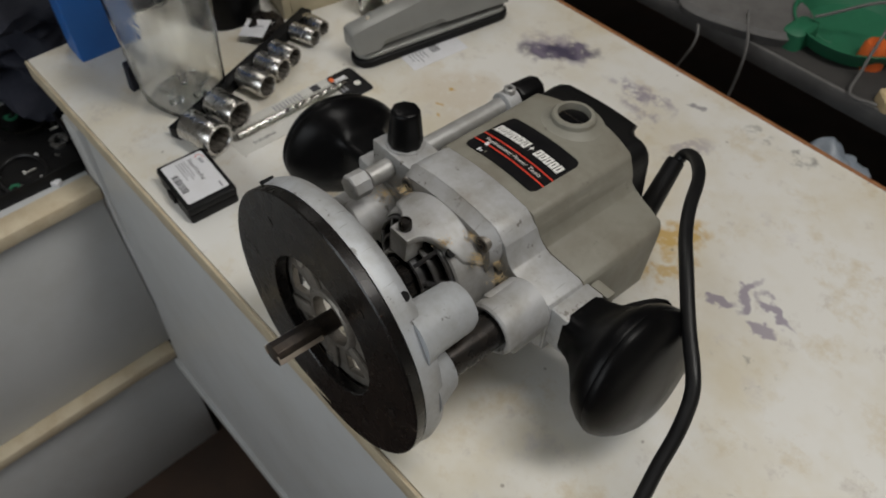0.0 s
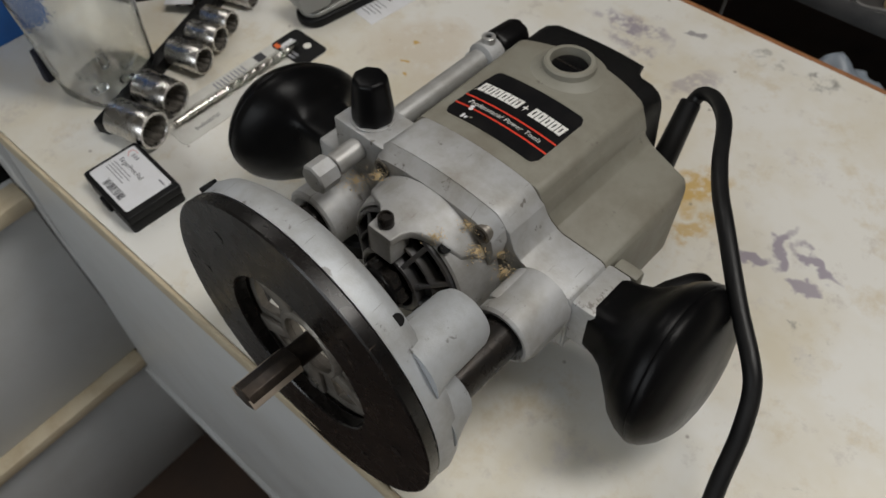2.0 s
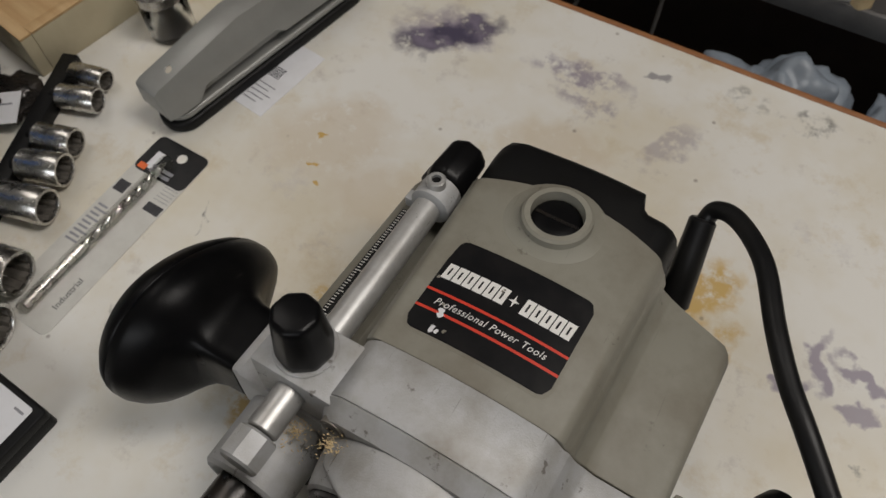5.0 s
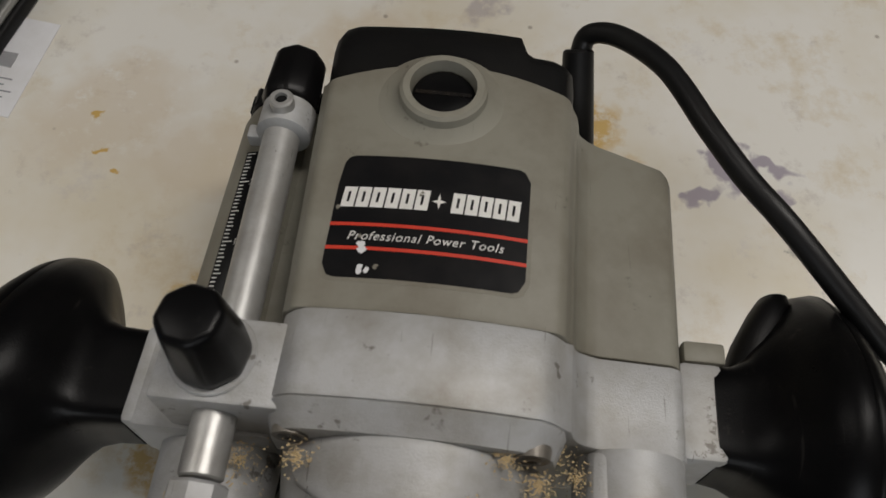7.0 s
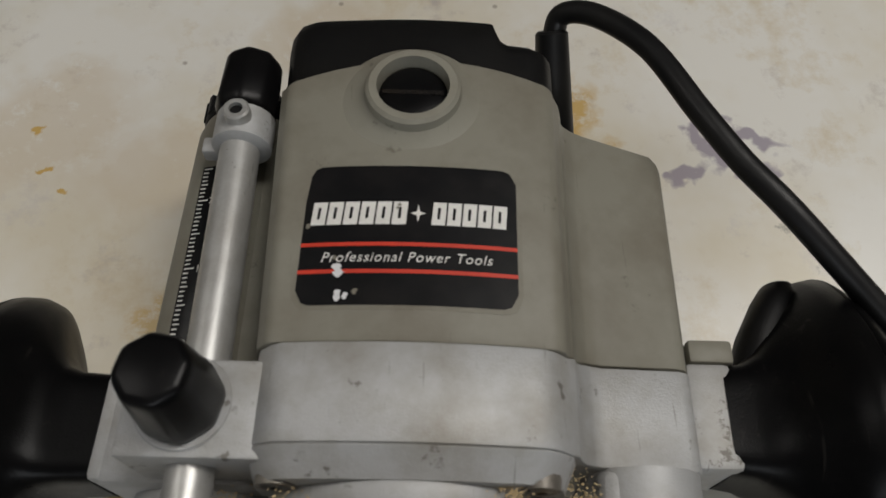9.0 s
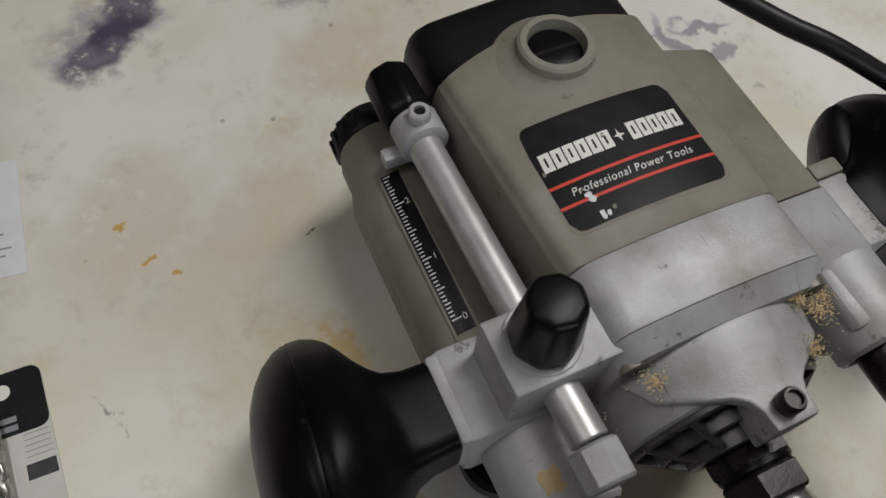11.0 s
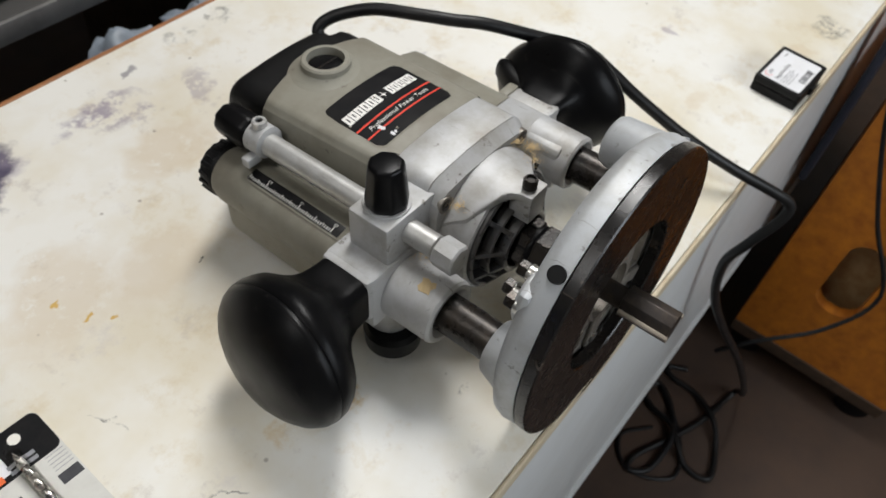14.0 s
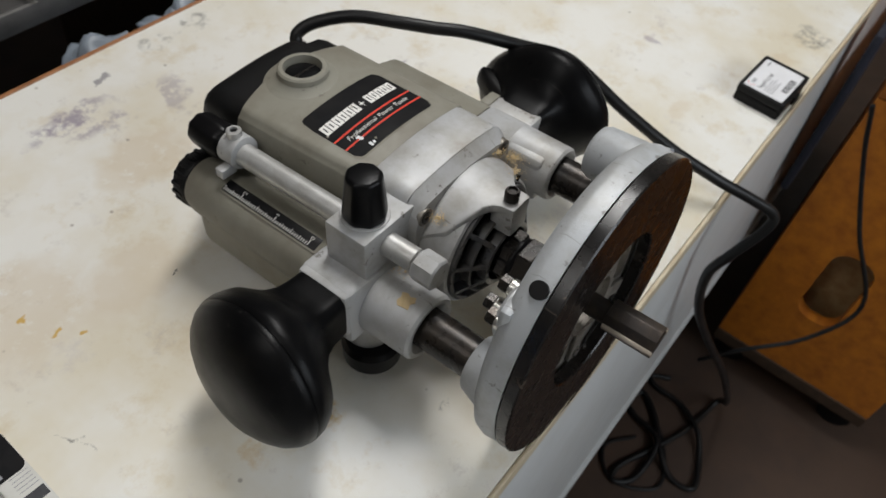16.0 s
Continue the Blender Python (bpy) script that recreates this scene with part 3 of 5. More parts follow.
# base plate and sole
R0 = 85.5
sole = part("sole_plate", turned([(0.0, 45.6 * MM), (0.0, 84.6 * MM), (0.8 * MM, R0 * MM), (6.2 * MM, R0 * MM), (7 * MM, 84.6 * MM), (7 * MM, 45 * MM), (0.8 * MM, 45 * MM)], (0, 0, 0), "y", 96, closed=True), SUBBASE, router, "scratched black sole plate")
for a in (52, 128, 172, 232, 308, 352):
    ca, sa = math.cos(radians(a)), math.sin(radians(a))
    part("screw", rod(mm(66 * ca, -0.25, 66 * sa), mm(66 * ca, 2, 66 * sa), 3.2 * MM, 14), DARK_STEEL, sole)
for x, z in ((-74, 13), (-62, -24)):
    part("hole_rim", turned([(-0.15 * MM, 2.4 * MM), (-0.15 * MM, 3.4 * MM), (1 * MM, 3.4 * MM), (1 * MM, 2.4 * MM)], mm(x, 0, z), "y", 16, closed=True), DARK_STEEL, sole)
base = part("base_casting", turned([(7.2 * MM, 51 * MM), (7.2 * MM, 85 * MM), (15 * MM, 86 * MM), (19.5 * MM, 84.5 * MM), (21.8 * MM, 81.5 * MM), (22.3 * MM, 78 * MM), (19 * MM, 70 * MM), (15 * MM, 60 * MM), (14 * MM, 51 * MM)], (0, 0, 0), "y", 96, closed=True), ALU_BASE, router, "silver painted cast base")


def sector(r0, r1, a0, a1, n=9):
    """A rounded ring sector as an outline, angles in degrees."""
    return [(r1 * math.cos(radians(a)), r1 * math.sin(radians(a))) for a in np.linspace(a0 + 3, a1 - 3, n)] + [(r0 * math.cos(radians(a)), r0 * math.sin(radians(a))) for a in np.linspace(a1 - 5, a0 + 5, n)]


def pierced(outline, holes, y0, y1):
    """A flat plate across the y axis with holes cut through it."""
    own = bmesh.new()
    edges = []
    for ring_pts in [outline] + holes:
        vs = [own.verts.new((x * MM, y0 * MM, z * MM)) for x, z in ring_pts]
        edges += [own.edges.new((vs[k], vs[(k + 1) % len(vs)])) for k in range(len(vs))]
    bmesh.ops.triangle_fill(own, edges=edges, use_beauty=True)
    grown = bmesh.ops.extrude_face_region(own, geom=own.faces[:])
    bmesh.ops.translate(own, verts=[v for v in grown["geom"] if isinstance(v, bmesh.types.BMVert)], vec=(0, (y1 - y0) * MM, 0))
    bmesh.ops.recalc_face_normals(own, faces=own.faces)
    return own


cuts = [circle(0, 0, 16.5, 32), sector(30, 43.5, -22, 36), sector(23, 31, 62, 88, 6), sector(24, 42, 158, 196), sector(25, 42, 218, 252), sector(26, 40, 284, 318)]
spider = part("spider", pierced(circle(0, 0, 50.5, 64), cuts, 9.5, 13.5), DIRTY_ALU, router, "grimy cast spider in the base opening", False)
part("spider_hub", turned([(6.5 * MM, 16.6 * MM), (6.2 * MM, 19 * MM), (7.5 * MM, 20.5 * MM), (9.4 * MM, 21 * MM), (9.4 * MM, 16.6 * MM)], (0, 0, 0), "y", 40, closed=True), DIRTY_ALU, spider)
for a, w in ((50, 4.0), (128, 4.6), (207, 3.6), (266, 4.2), (332, 3.4)):
    own = prism([(-w, 19), (w, 19), (w * 1.5, 44), (-w * 1.5, 44)], "y", 6.8, 9.6, 1.2)
    own.transform(Matrix.Scale(MM, 4) @ Matrix.Rotation(radians(90 - a), 4, "Y"))
    part("spider_rib", own, DIRTY_ALU, spider)
for a, r in ((130, 38), (52, 40), (265, 38)):
    ca, sa = r * math.cos(radians(a)), r * math.sin(radians(a))
    part("web_screw", turned([(5.6 * MM, 1.2 * MM), (5.4 * MM, 1.6 * MM), (5.6 * MM, 3.4 * MM), (9 * MM, 3.4 * MM)], mm(ca, 0, sa), "y", 14), STEEL, spider, "small brass-toned screw")
# bosses, column feet and stop screws on the base
COL_L, COL_R = (-63, -6), (66, 7)
for n, (x, z) in enumerate((COL_L, COL_R)):
    part("column_foot", turned([(16 * MM, 21 * MM), (24 * MM, 18 * MM), (32 * MM, 15.5 * MM), (33.5 * MM, 14 * MM)], mm(x, 0, z), "y", 32), ALU_BASE, base)
part("dust_boss", turned([(14 * MM, 18 * MM), (24 * MM, 15.8 * MM), (47 * MM, 15.0 * MM), (50.5 * MM, 13.4 * MM), (52 * MM, 10.5 * MM)], mm(60.5, 0, 40), "y", 36), ALU_BASE, base, "rounded cast boss")
part("boss_web", box(38 * MM, 60 * MM, 16 * MM, 27 * MM, 22 * MM, 52 * MM, 5 * MM, 3), ALU_BASE, base)
part("lug", box(-72 * MM, -46 * MM, 16 * MM, 23.5 * MM, 12 * MM, 52 * MM, 3.5 * MM, 2), ALU_BASE, base)
part("side_hole", rod(mm(-53, 12, 55), mm(-60.5, 12, 63.0), 4.2 * MM, 20), BLACK_MATT, base, "dark tapped hole")
part("side_hole", rod(mm(50.0, 16.5, 59.9), mm(54.8, 17, 65.7), 2.8 * MM, 18), BLACK_MATT, base, "dark tapped hole")
turret = part("stop_turret", turned([(19 * MM, 14 * MM), (24 * MM, 14 * MM), (25.5 * MM, 12.5 * MM)], mm(-57, 0, 36), "y", 30), ALU_BASE, base, "turret with stop screws")
for x, z, h in ((-53, 28, 39), (-49.5, 41, 35), (-67, 39, 29.5)):
    s = part("stop_screw", rod(mm(x, 20, z), mm(x, h - 5, z), 4.6 * MM, 18, 0.5 * MM), STEEL, turret)
    part("screw_head", rod(mm(x, h - 5, z), mm(x, h, z), 4.2 * MM, 6, 0.4 * MM), DARK_STEEL, s)

# columns
for x, z in (COL_L, COL_R):
    part("column", rod(mm(x, 28, z), mm(x, 80, z), 11.0 * MM, 32), DARK_STEEL, router, "oiled dark steel guide column")

# cutter, collet and spindle
bit = part("router_bit", rod(mm(0, -6, 0), mm(0, 34, 0), 6.2 * MM, 24), CARBIDE, router, "straight two-flute router bit")
flute = prism([(-8.8, -1.2), (-8.2, -3.8), (-4, -6.4), (2, -6.8), (8.0, -3.4), (8.8, 1.2), (8.2, 3.8), (4, 6.4), (-2, 6.8), (-8.0, 3.4)], "y", -31, -3, 0.4)
flute.transform(Matrix.Scale(MM, 4) @ Matrix.Rotation(radians(-28), 4, "Y"))
part("cutter", flute, CARBIDE, bit, "worn dark cutter body")
for s in (1, -1):
    tip = prism([(8.5 * s, 1.3 * s), (8.5 * s, -3.6 * s), (6.6 * s, -4.4 * s), (6.6 * s, 1.3 * s)], "y", -31.6, -3.5, 0.15)
    tip.transform(Matrix.Scale(MM, 4) @ Matrix.Rotation(radians(-28), 4, "Y"))
    part("cutting_edge", tip, BARE_EDGE, bit, "ground carbide edge")
spindle = part("spindle", turned([(50 * MM, 12 * MM), (52 * MM, 13.5 * MM), (84 * MM, 13.5 * MM)], (0, 0, 0), "y", 32), BLACK, router, "black spindle collar")
part("collet_nut", rod(mm(0, 41, 0), mm(0, 51, 0), 15 * MM, 6, 1.2 * MM), DARK_STEEL, spindle, "hexagonal collet nut")
part("collet", turned([(24 * MM, 10.5 * MM), (25 * MM, 11.8 * MM), (39 * MM, 11.8 * MM), (41 * MM, 10.8 * MM)], (0, 0, 0), "y", 30), STEEL, spindle, "bright collet sleeve")
part("lock_nut", rod(mm(0, 53, 0), mm(0, 60, 0), 15.5 * MM, 6, 1 * MM), DARK_STEEL, spindle)

# front casting: nose, grille, saddle, side arms
nose = part("nose_casting", turned([(74 * MM, 35.5 * MM), (73.2 * MM, 36.6 * MM), (74.2 * MM, 38 * MM), (80 * MM, 39.6 * MM), (88 * MM, 41 * MM), (98 * MM, 42 * MM), (98 * MM, 35 * MM)], (0, 0, 0), "y", 72, closed=True), ALU, router, "rounded silver nose casting")
grille = part("fan_grille", turned([(71.5 * MM, 33.2 * MM), (70.6 * MM, 34.4 * MM), (71.5 * MM, 35.6 * MM), (79 * MM, 35.8 * MM), (79 * MM, 33.2 * MM)], (0, 0, 0), "y", 60, closed=True), GRILLE, nose, "dark ribbed fan grille")
for y0, ra, rb in ((60.5, 16.5, 19.5), (66.2, 25.4, 27)):
    part("ring", turned([(y0 * MM, ra * MM), ((y0 - 0.6) * MM, (ra + rb) / 2 * MM), (y0 * MM, rb * MM), ((y0 + 6) * MM, rb * MM), ((y0 + 6) * MM, ra * MM)], (0, 0, 0), "y", 48, closed=True), GRILLE, grille)
for k in range(10):
    own = box(17.5 * MM, 34.5 * MM, 59.6 * MM, 67 * MM, -1.3 * MM, 1.3 * MM, 0.5 * MM, 1)
    for v in own.verts:
        v.co.y += (v.co.x / MM - 17.5) * 0.66 * MM
    own.transform(Matrix.Rotation(2 * math.pi * k / 10 + 0.2, 4, "Y"))
    part("spoke", own, GRILLE, grille)
part("fan", turned([(88 * MM, 34.8 * MM), (89 * MM, 34.8 * MM)], (0, 0, 0), "y", 40), BLACK_MATT, nose)
yoke = part("lock_lug", prism([(-8 * MM, 38.6 * MM), (7.2 * MM, 38.6 * MM), (6.8 * MM, 21 * MM), (-7.6 * MM, 21 * MM)], "y", 56.8 * MM, 70 * MM, 1.0 * MM), ALU, nose, "cast lug with a dark bolt")
part("bolt", turned([(40 * MM, 4.0 * MM), (45 * MM, 4.0 * MM), (46 * MM, 3.3 * MM), (46 * MM, 2.6 * MM), (44.6 * MM, 2.4 * MM)], mm(-1, 63, 0), "z", 20), DARK_STEEL, yoke, "dark socket-head bolt")
part("tapped_hole", rod(mm(21.5, 76.4, 28.2), mm(24.6, 76.2, 32.2), 3.0 * MM, 18), BLACK_MATT, nose)

tongue = bmesh.new()
sheets = []
for drop in (0, 5):
    sheet = []
    for y in (57, 60, 64, 68, 71, 74, 77, 80, 83, 86, 89, 92):
        half = float(np.interp(y, (56.5, 66, 70, 74, 80, 92), (7.6, 8.4, 12, 21, 31, 37)))
        rad = 39.4 + max(0, y - 66) * 0.13
        sheet.append([tongue.verts.new(mm(half * u, y, math.sqrt(rad * rad - (half * u) ** 2 * min(1, max(0, (y - 62) / 10))) - drop)) for u in np.linspace(-1, 1, 15)])
    sheets.append(sheet)
up, low = sheets
for a in range(11):
    for b in range(14):
        tongue.faces.new((up[a][b], up[a][b + 1], up[a + 1][b + 1], up[a + 1][b]))
        tongue.faces.new((low[a][b], low[a + 1][b], low[a + 1][b + 1], low[a][b + 1]))
    for b in (0, 14):
        tongue.faces.new((up[a][b], up[a + 1][b], low[a + 1][b], low[a][b]))
for a in (0, 11):
    for b in range(14):
        tongue.faces.new((up[a][b], low[a][b], low[a][b + 1], up[a][b + 1]))
bmesh.ops.recalc_face_normals(tongue, faces=tongue.faces)
bevelled(tongue, 0.9 * MM, 2, 50)
part("nose_tongue", tongue, ALU, nose, "cast tongue running out to the lug")

# saddle over the motor's front
arch = []
for k in range(25):
    a = -1 + 2 * k / 24
    x = 41.5 * a
    arch.append((x, crown(x) + 1.0 - 9.0 * max(0, abs(a) - 0.86) ** 1.2 * 6))
FLANK = [(43.4, 36), (45.2, 29.5), (47.2, 24.6), (50.2, 21.2), (54.5, 19.6), (77.5, 18.4), (80.2, 17.2), (81.8, 14.6), (82.2, 11)]
saddle_outline = arch + [(x + 0.4, z + 0.4) for x, z in FLANK] + [(82.4, -22), (44, -28), (34, -49), (-34, -49), (-44, -40), (-44, 30)]


def flank_step(x):
    """The seam between casting and housing runs further back along the arm."""
    k = min(1, max(0, (x / MM - 41) / 9))
    return 4.4 * MM * k * k * (3 - 2 * k)


sad = prism([(x * MM, z * MM) for x, z in saddle_outline], "y", 99.5 * MM, 125.6 * MM, 0.7 * MM)
for v in sad.verts:
    v.co.y += flank_step(v.co.x) * (1 if v.co.y > 0.11 else 0.3)
saddle = part("front_casting", sad, ALU, router, "scuffed silver front casting", sharp=32)
lip_outline = arch + [(43, 32), (41, 22), (30, 10), (-30, 10), (-43, 22), (-43, 32)]
lip = prism([(x * MM, (z - 0.1) * MM) for x, z in lip_outline], "y", 91.8 * MM, 99.4 * MM, 0.5 * MM)
for v in lip.verts:
    if v.co.y < 0.096:
        v.co.x *= 0.95
        if v.co.z > 0.015:
            v.co.z -= 0.0052
part("casting_lip", lip, ALU, saddle)
for x, z in ((-34.2, 34.6), (33.2, 37.0)):
    # nearly flush dark disc stands in for the shade of a recessed pocket
    b = part("screw_pocket", turned([(91.3 * MM, 3 * MM), (90.9 * MM, 4.4 * MM), (91.2 * MM, 5.2 * MM), (95 * MM, 5.6 * MM)], mm(x, 0, z - 1.6), "y", 26), DIRTY_ALU, saddle, "dark disc for a shaded screw pocket")
    part("screw", turned([(91.2 * MM, 1.2 * MM), (90.8 * MM, 1.8 * MM), (91 * MM, 3.6 * MM), (92 * MM, 3.6 * MM)], mm(x, 0, z - 1.6), "y", 18), DARK_STEEL, b, "rusty countersunk screw")
# right arm with its column guide
arm_r = part("right_arm", box(50 * MM, 81.5 * MM, 99.2 * MM, 128 * MM, -20 * MM, 15 * MM, 2 * MM), ALU, router, "silver casting arm")
part("column_guide", turned([(69 * MM, 14 * MM), (69 * MM, 15.6 * MM), (70.5 * MM, 16.8 * MM), (101 * MM, 17.2 * MM), (101 * MM, 11.5 * MM), (72 * MM, 11.5 * MM)], mm(COL_R[0], 0, COL_R[1]), "y", 40, closed=True), ALU, arm_r, "cast guide sleeve")
part("guide_rib", prism([(51 * MM, 19 * MM), (55 * MM, 21.5 * MM), (77 * MM, 20 * MM), (81 * MM, 14 * MM), (81 * MM, -8 * MM), (51 * MM, -8 * MM)], "y", 76 * MM, 100.5 * MM, 2.5 * MM), ALU, arm_r)
# left arm, rod block, guide
arm_l = part("left_arm", box(-88 * MM, -43 * MM, 94 * MM, 128 * MM, -22 * MM, 17 * MM, 3 * MM), ALU, router, "silver casting arm")
part("column_guide", turned([(63 * MM, 15 * MM), (63 * MM, 17.4 * MM), (64.5 * MM, 18.8 * MM), (96 * MM, 19.4 * MM), (96 * MM, 11.5 * MM), (66 * MM, 11.5 * MM)], mm(COL_L[0], 0, COL_L[1]), "y", 40, closed=True), ALU, arm_l, "cast guide sleeve with a chipped patch")
ragged = [(-72.4, 77.2), (-70.8, 79.0), (-68.2, 78.2), (-66.0, 79.4), (-64.8, 76.6), (-65.8, 74.0), (-64.6, 71.6), (-67.0, 70.2), (-69.2, 71.8), (-71.6, 71.0), (-72.0, 74.2)]
chip = prism([(x * MM, y * MM) for x, y in ragged], "z", 0, 1.0 * MM)
for v in chip.verts:
    v.co.z += (COL_L[1] + math.sqrt(19.2 ** 2 - (v.co.x / MM - COL_L[0]) ** 2) - 0.75) * MM
part("chipped_patch", chip, DUST, arm_l, "bare tan chipped patch", False)
block = part("rod_block", box(-74.5 * MM, -37 * MM, 96 * MM, 122 * MM, 10 * MM, 41 * MM, 1.2 * MM), ALU, router, "square silver block for the depth rod")


def faceted(sections, centre, axis, sides, soft, turn=0.0):
    """A tapered knob with flat facets: sections (along, radius)."""
    own = bmesh.new()
    rings_ = []
    for d_, r_ in sections:
        pts_ = circle(0, 0, r_ * MM, sides, turn)
        rings_.append([own.verts.new({"z": (u, v, d_ * MM), "y": (u, d_ * MM, v)}[axis]) for u, v in pts_])
    for p_, q_ in zip(rings_, rings_[1:]):
        for k_ in range(sides):
            own.faces.new((p_[k_], p_[(k_ + 1) % sides], q_[(k_ + 1) % sides], q_[k_]))
    own.faces.new(rings_[0])
    own.faces.new(rings_[-1])
    bmesh.ops.recalc_face_normals(own, faces=own.faces)
    bevelled(own, soft * MM, 3, 20)
    bmesh.ops.translate(own, verts=own.verts, vec=mm(*centre))
    return own


knob = part("lock_knob", faceted([(41.2, 11.6), (46, 11.8), (64, 9.9), (67.6, 9.3)], (-58.6, 110, 0), "z", 8, 2.0, 0.2), BLACK, block, "worn black faceted lock knob")
part("knob_washer", turned([(40.9 * MM, 11 * MM), (41.6 * MM, 12.6 * MM), (42 * MM, 12.2 * MM)], mm(-58.6, 110, 0), "z", 30), ALU, block)
depth = part("depth_rod", rod(mm(-57, 78, 29), mm(-59.8, 212, 31), 6.4 * MM, 28, 0.6 * MM), SATIN, router, "bright steel depth rod")
part("rod_foot", rod(mm(-57, 64, 28.7), mm(-57, 77, 29), 8.6 * MM, 8, 1.0 * MM), ALU, depth, "hexagonal cast foot")
collar = part("rod_clamp", turned([(196 * MM, 7.5 * MM), (197 * MM, 9.5 * MM), (208 * MM, 9.5 * MM), (209 * MM, 8 * MM)], mm(-59, 0, 31), "y", 28), ALU, depth, "cast pointer clamp")
part("clamp_boss", turned([(38 * MM, 4.2 * MM), (43.5 * MM, 4.2 * MM), (44 * MM, 3.6 * MM), (44 * MM, 2.2 * MM), (42 * MM, 2.1 * MM)], mm(-59, 203, 0), "z", 20), SATIN, collar, "hollow clamp screw")
part("socket_hole", turned([(42.2 * MM, 2.15 * MM), (42.6 * MM, 2.15 * MM)], mm(-59, 203, 0), "z", 16), BLACK_MATT, collar)
part("pointer", box(-74 * MM, -64 * MM, 199 * MM, 205 * MM, 20 * MM, 26 * MM, 1 * MM), ALU, collar)
part("rod_knob", faceted([(209, 9.4), (213, 10.8), (230, 10.2), (233, 9)], (-59.8, 0, 31), "y", 8, 1.6), BLACK, depth, "black fine-setting knob")

# motor housing
top = [(x, crown(x)) for x in np.linspace(-36, 36, 17)]
shoulder_r = [(36 + 5.5 * math.sin(a), crown(36) - 5.5 * (1 - math.cos(a))) for a in np.linspace(0.25, 1.45, 6)]
shoulder_l = [(-x, z) for x, z in reversed(shoulder_r)]
hull = shoulder_l[:0] + [(-43.6, 34), (-42.6, 39)] + shoulder_l[1:] + [(float(x), float(z)) for x, z in top] + shoulder_r + [(43.6, 35.5), (45.4, 29), (45.6, 20), (44, -34), (34, -46), (-34, -46), (-43, -34), (-44.5, 20)]
hs = prism([(x * MM, z * MM) for x, z in hull], "y", 125.8 * MM, 215.5 * MM, 0.6 * MM)


def body_set(v):
    """The housing widens on one flank towards the cap."""
    if v.co.x < -0.02:
        v.co.x -= 0.0042 * min(1.2, max(0, (v.co.y / MM - 126) / 90)) * min(1, (-v.co.x / MM - 20) / 16)


for v in hs.verts:
    body_set(v)
    if v.co.y > 0.2:
        v.co.y += max(-0.002, 0.0065 * (1 - (v.co.x / MM / 38) ** 2)) + (0.047 - v.co.z) * 0.12
    else:
        v.co.y += flank_step(v.co.x)
housing = part("motor_housing", hs, GREY, router, "scuffed grey-beige motor housing", sharp=32)
wing = prism([(x * MM, z * MM) for x, z in [(42, 38)] + FLANK + [(82.2, -28), (42, -34)]], "y", 126.2 * MM, 207 * MM, 1.2 * MM)
for v in wing.verts:
    if v.co.y > 0.18:
        k = min(1, max(0, (v.co.x / MM - 74) / 8))
        v.co.y += (0.0822 - v.co.x) * 0.28 - 0.004 * k * k - max(0, 0.018 - v.co.z) * 0.1
        if v.co.z > 0.02:
            v.co.y -= (v.co.z - 0.02) * 0.5
    else:
        v.co.y += flank_step(v.co.x)
part("switch_housing", wing, GREY, housing, "grey-beige side housing", sharp=32)
sleeve = part("column_sleeve", turned([(122.3 * MM, 18.6 * MM), (220 * MM, 18.0 * MM), (226 * MM, 16.5 * MM)], mm(-67, 0, -2), "y", 44), GREY, housing, "long grey sleeve over the column")
part("sleeve_skirt", box(-84.6 * MM, -60 * MM, 130 * MM, 217 * MM, -30 * MM, -1 * MM, 7 * MM, 3), GREY, housing)
part("sleeve_web", box(-68 * MM, -42 * MM, 127 * MM, 214 * MM, -20 * MM, 12 * MM, 3 * MM), GREY, housing)
part("column_cap", turned([(226.3 * MM, 16.6 * MM), (228 * MM, 17.4 * MM), (236 * MM, 16.6 * MM), (239 * MM, 14 * MM)], mm(-67, 0, -2), "y", 40), BLACK_MATT, sleeve, "worn black column cap")
for k in range(18):
    own = box(16.4 * MM, 17.9 * MM, 228 * MM, 236 * MM, -1.3 * MM, 1.3 * MM, 0.3 * MM, 1)
    own.transform(Matrix.Translation(mm(-67, 0, -2)) @ Matrix.Rotation(2 * math.pi * k / 18, 4, "Y"))
    part("cap_rib", own, BLACK_MATT, sleeve)
# depth scale on the sleeve
scale_m = Matrix.Translation(mm(-72.3, 0, 15.6)) @ Matrix.Rotation(radians(-16), 4, "Y")
own = box(-3.7 * MM, 3.7 * MM, 130 * MM, 200 * MM, -0.2 * MM, 0.35 * MM, 0.1 * MM)
own.transform(scale_m)
ruler = part("depth_scale", own, LABEL_BLACK, sleeve, "black adhesive scale in inches")
rim = box(-4.8 * MM, 4.8 * MM, 128.6 * MM, 201.4 * MM, -0.5 * MM, 0.05 * MM, 0.1 * MM)
rim.transform(scale_m)
part("scale_border", rim, GREY, sleeve)
ticks = bmesh.new()
for k in range(41):
    y = 135.5 + 25.4 * k / 16
    ln = 3.6 if k % 16 == 0 else 3.0 if k % 8 == 0 else 2.4 if k % 4 == 0 else 1.8
    box(-3.1 * MM, (-3.1 + ln) * MM, (y - 0.24) * MM, (y + 0.24) * MM, 0.35 * MM, 0.47 * MM, bm=ticks)
ticks.transform(scale_m)
tagged(part("tick_marks", ticks, INK_WHITE, ruler, "", False), kind="stuff")
for k in range(3):
    own = letters(str(k), 3.6 * MM, scale_m @ Matrix.Translation(mm(0.9, 135.5 + 25.4 * k - 1.4, 0.4)))
    part("numeral", own, INK_WHITE, ruler, "", False)
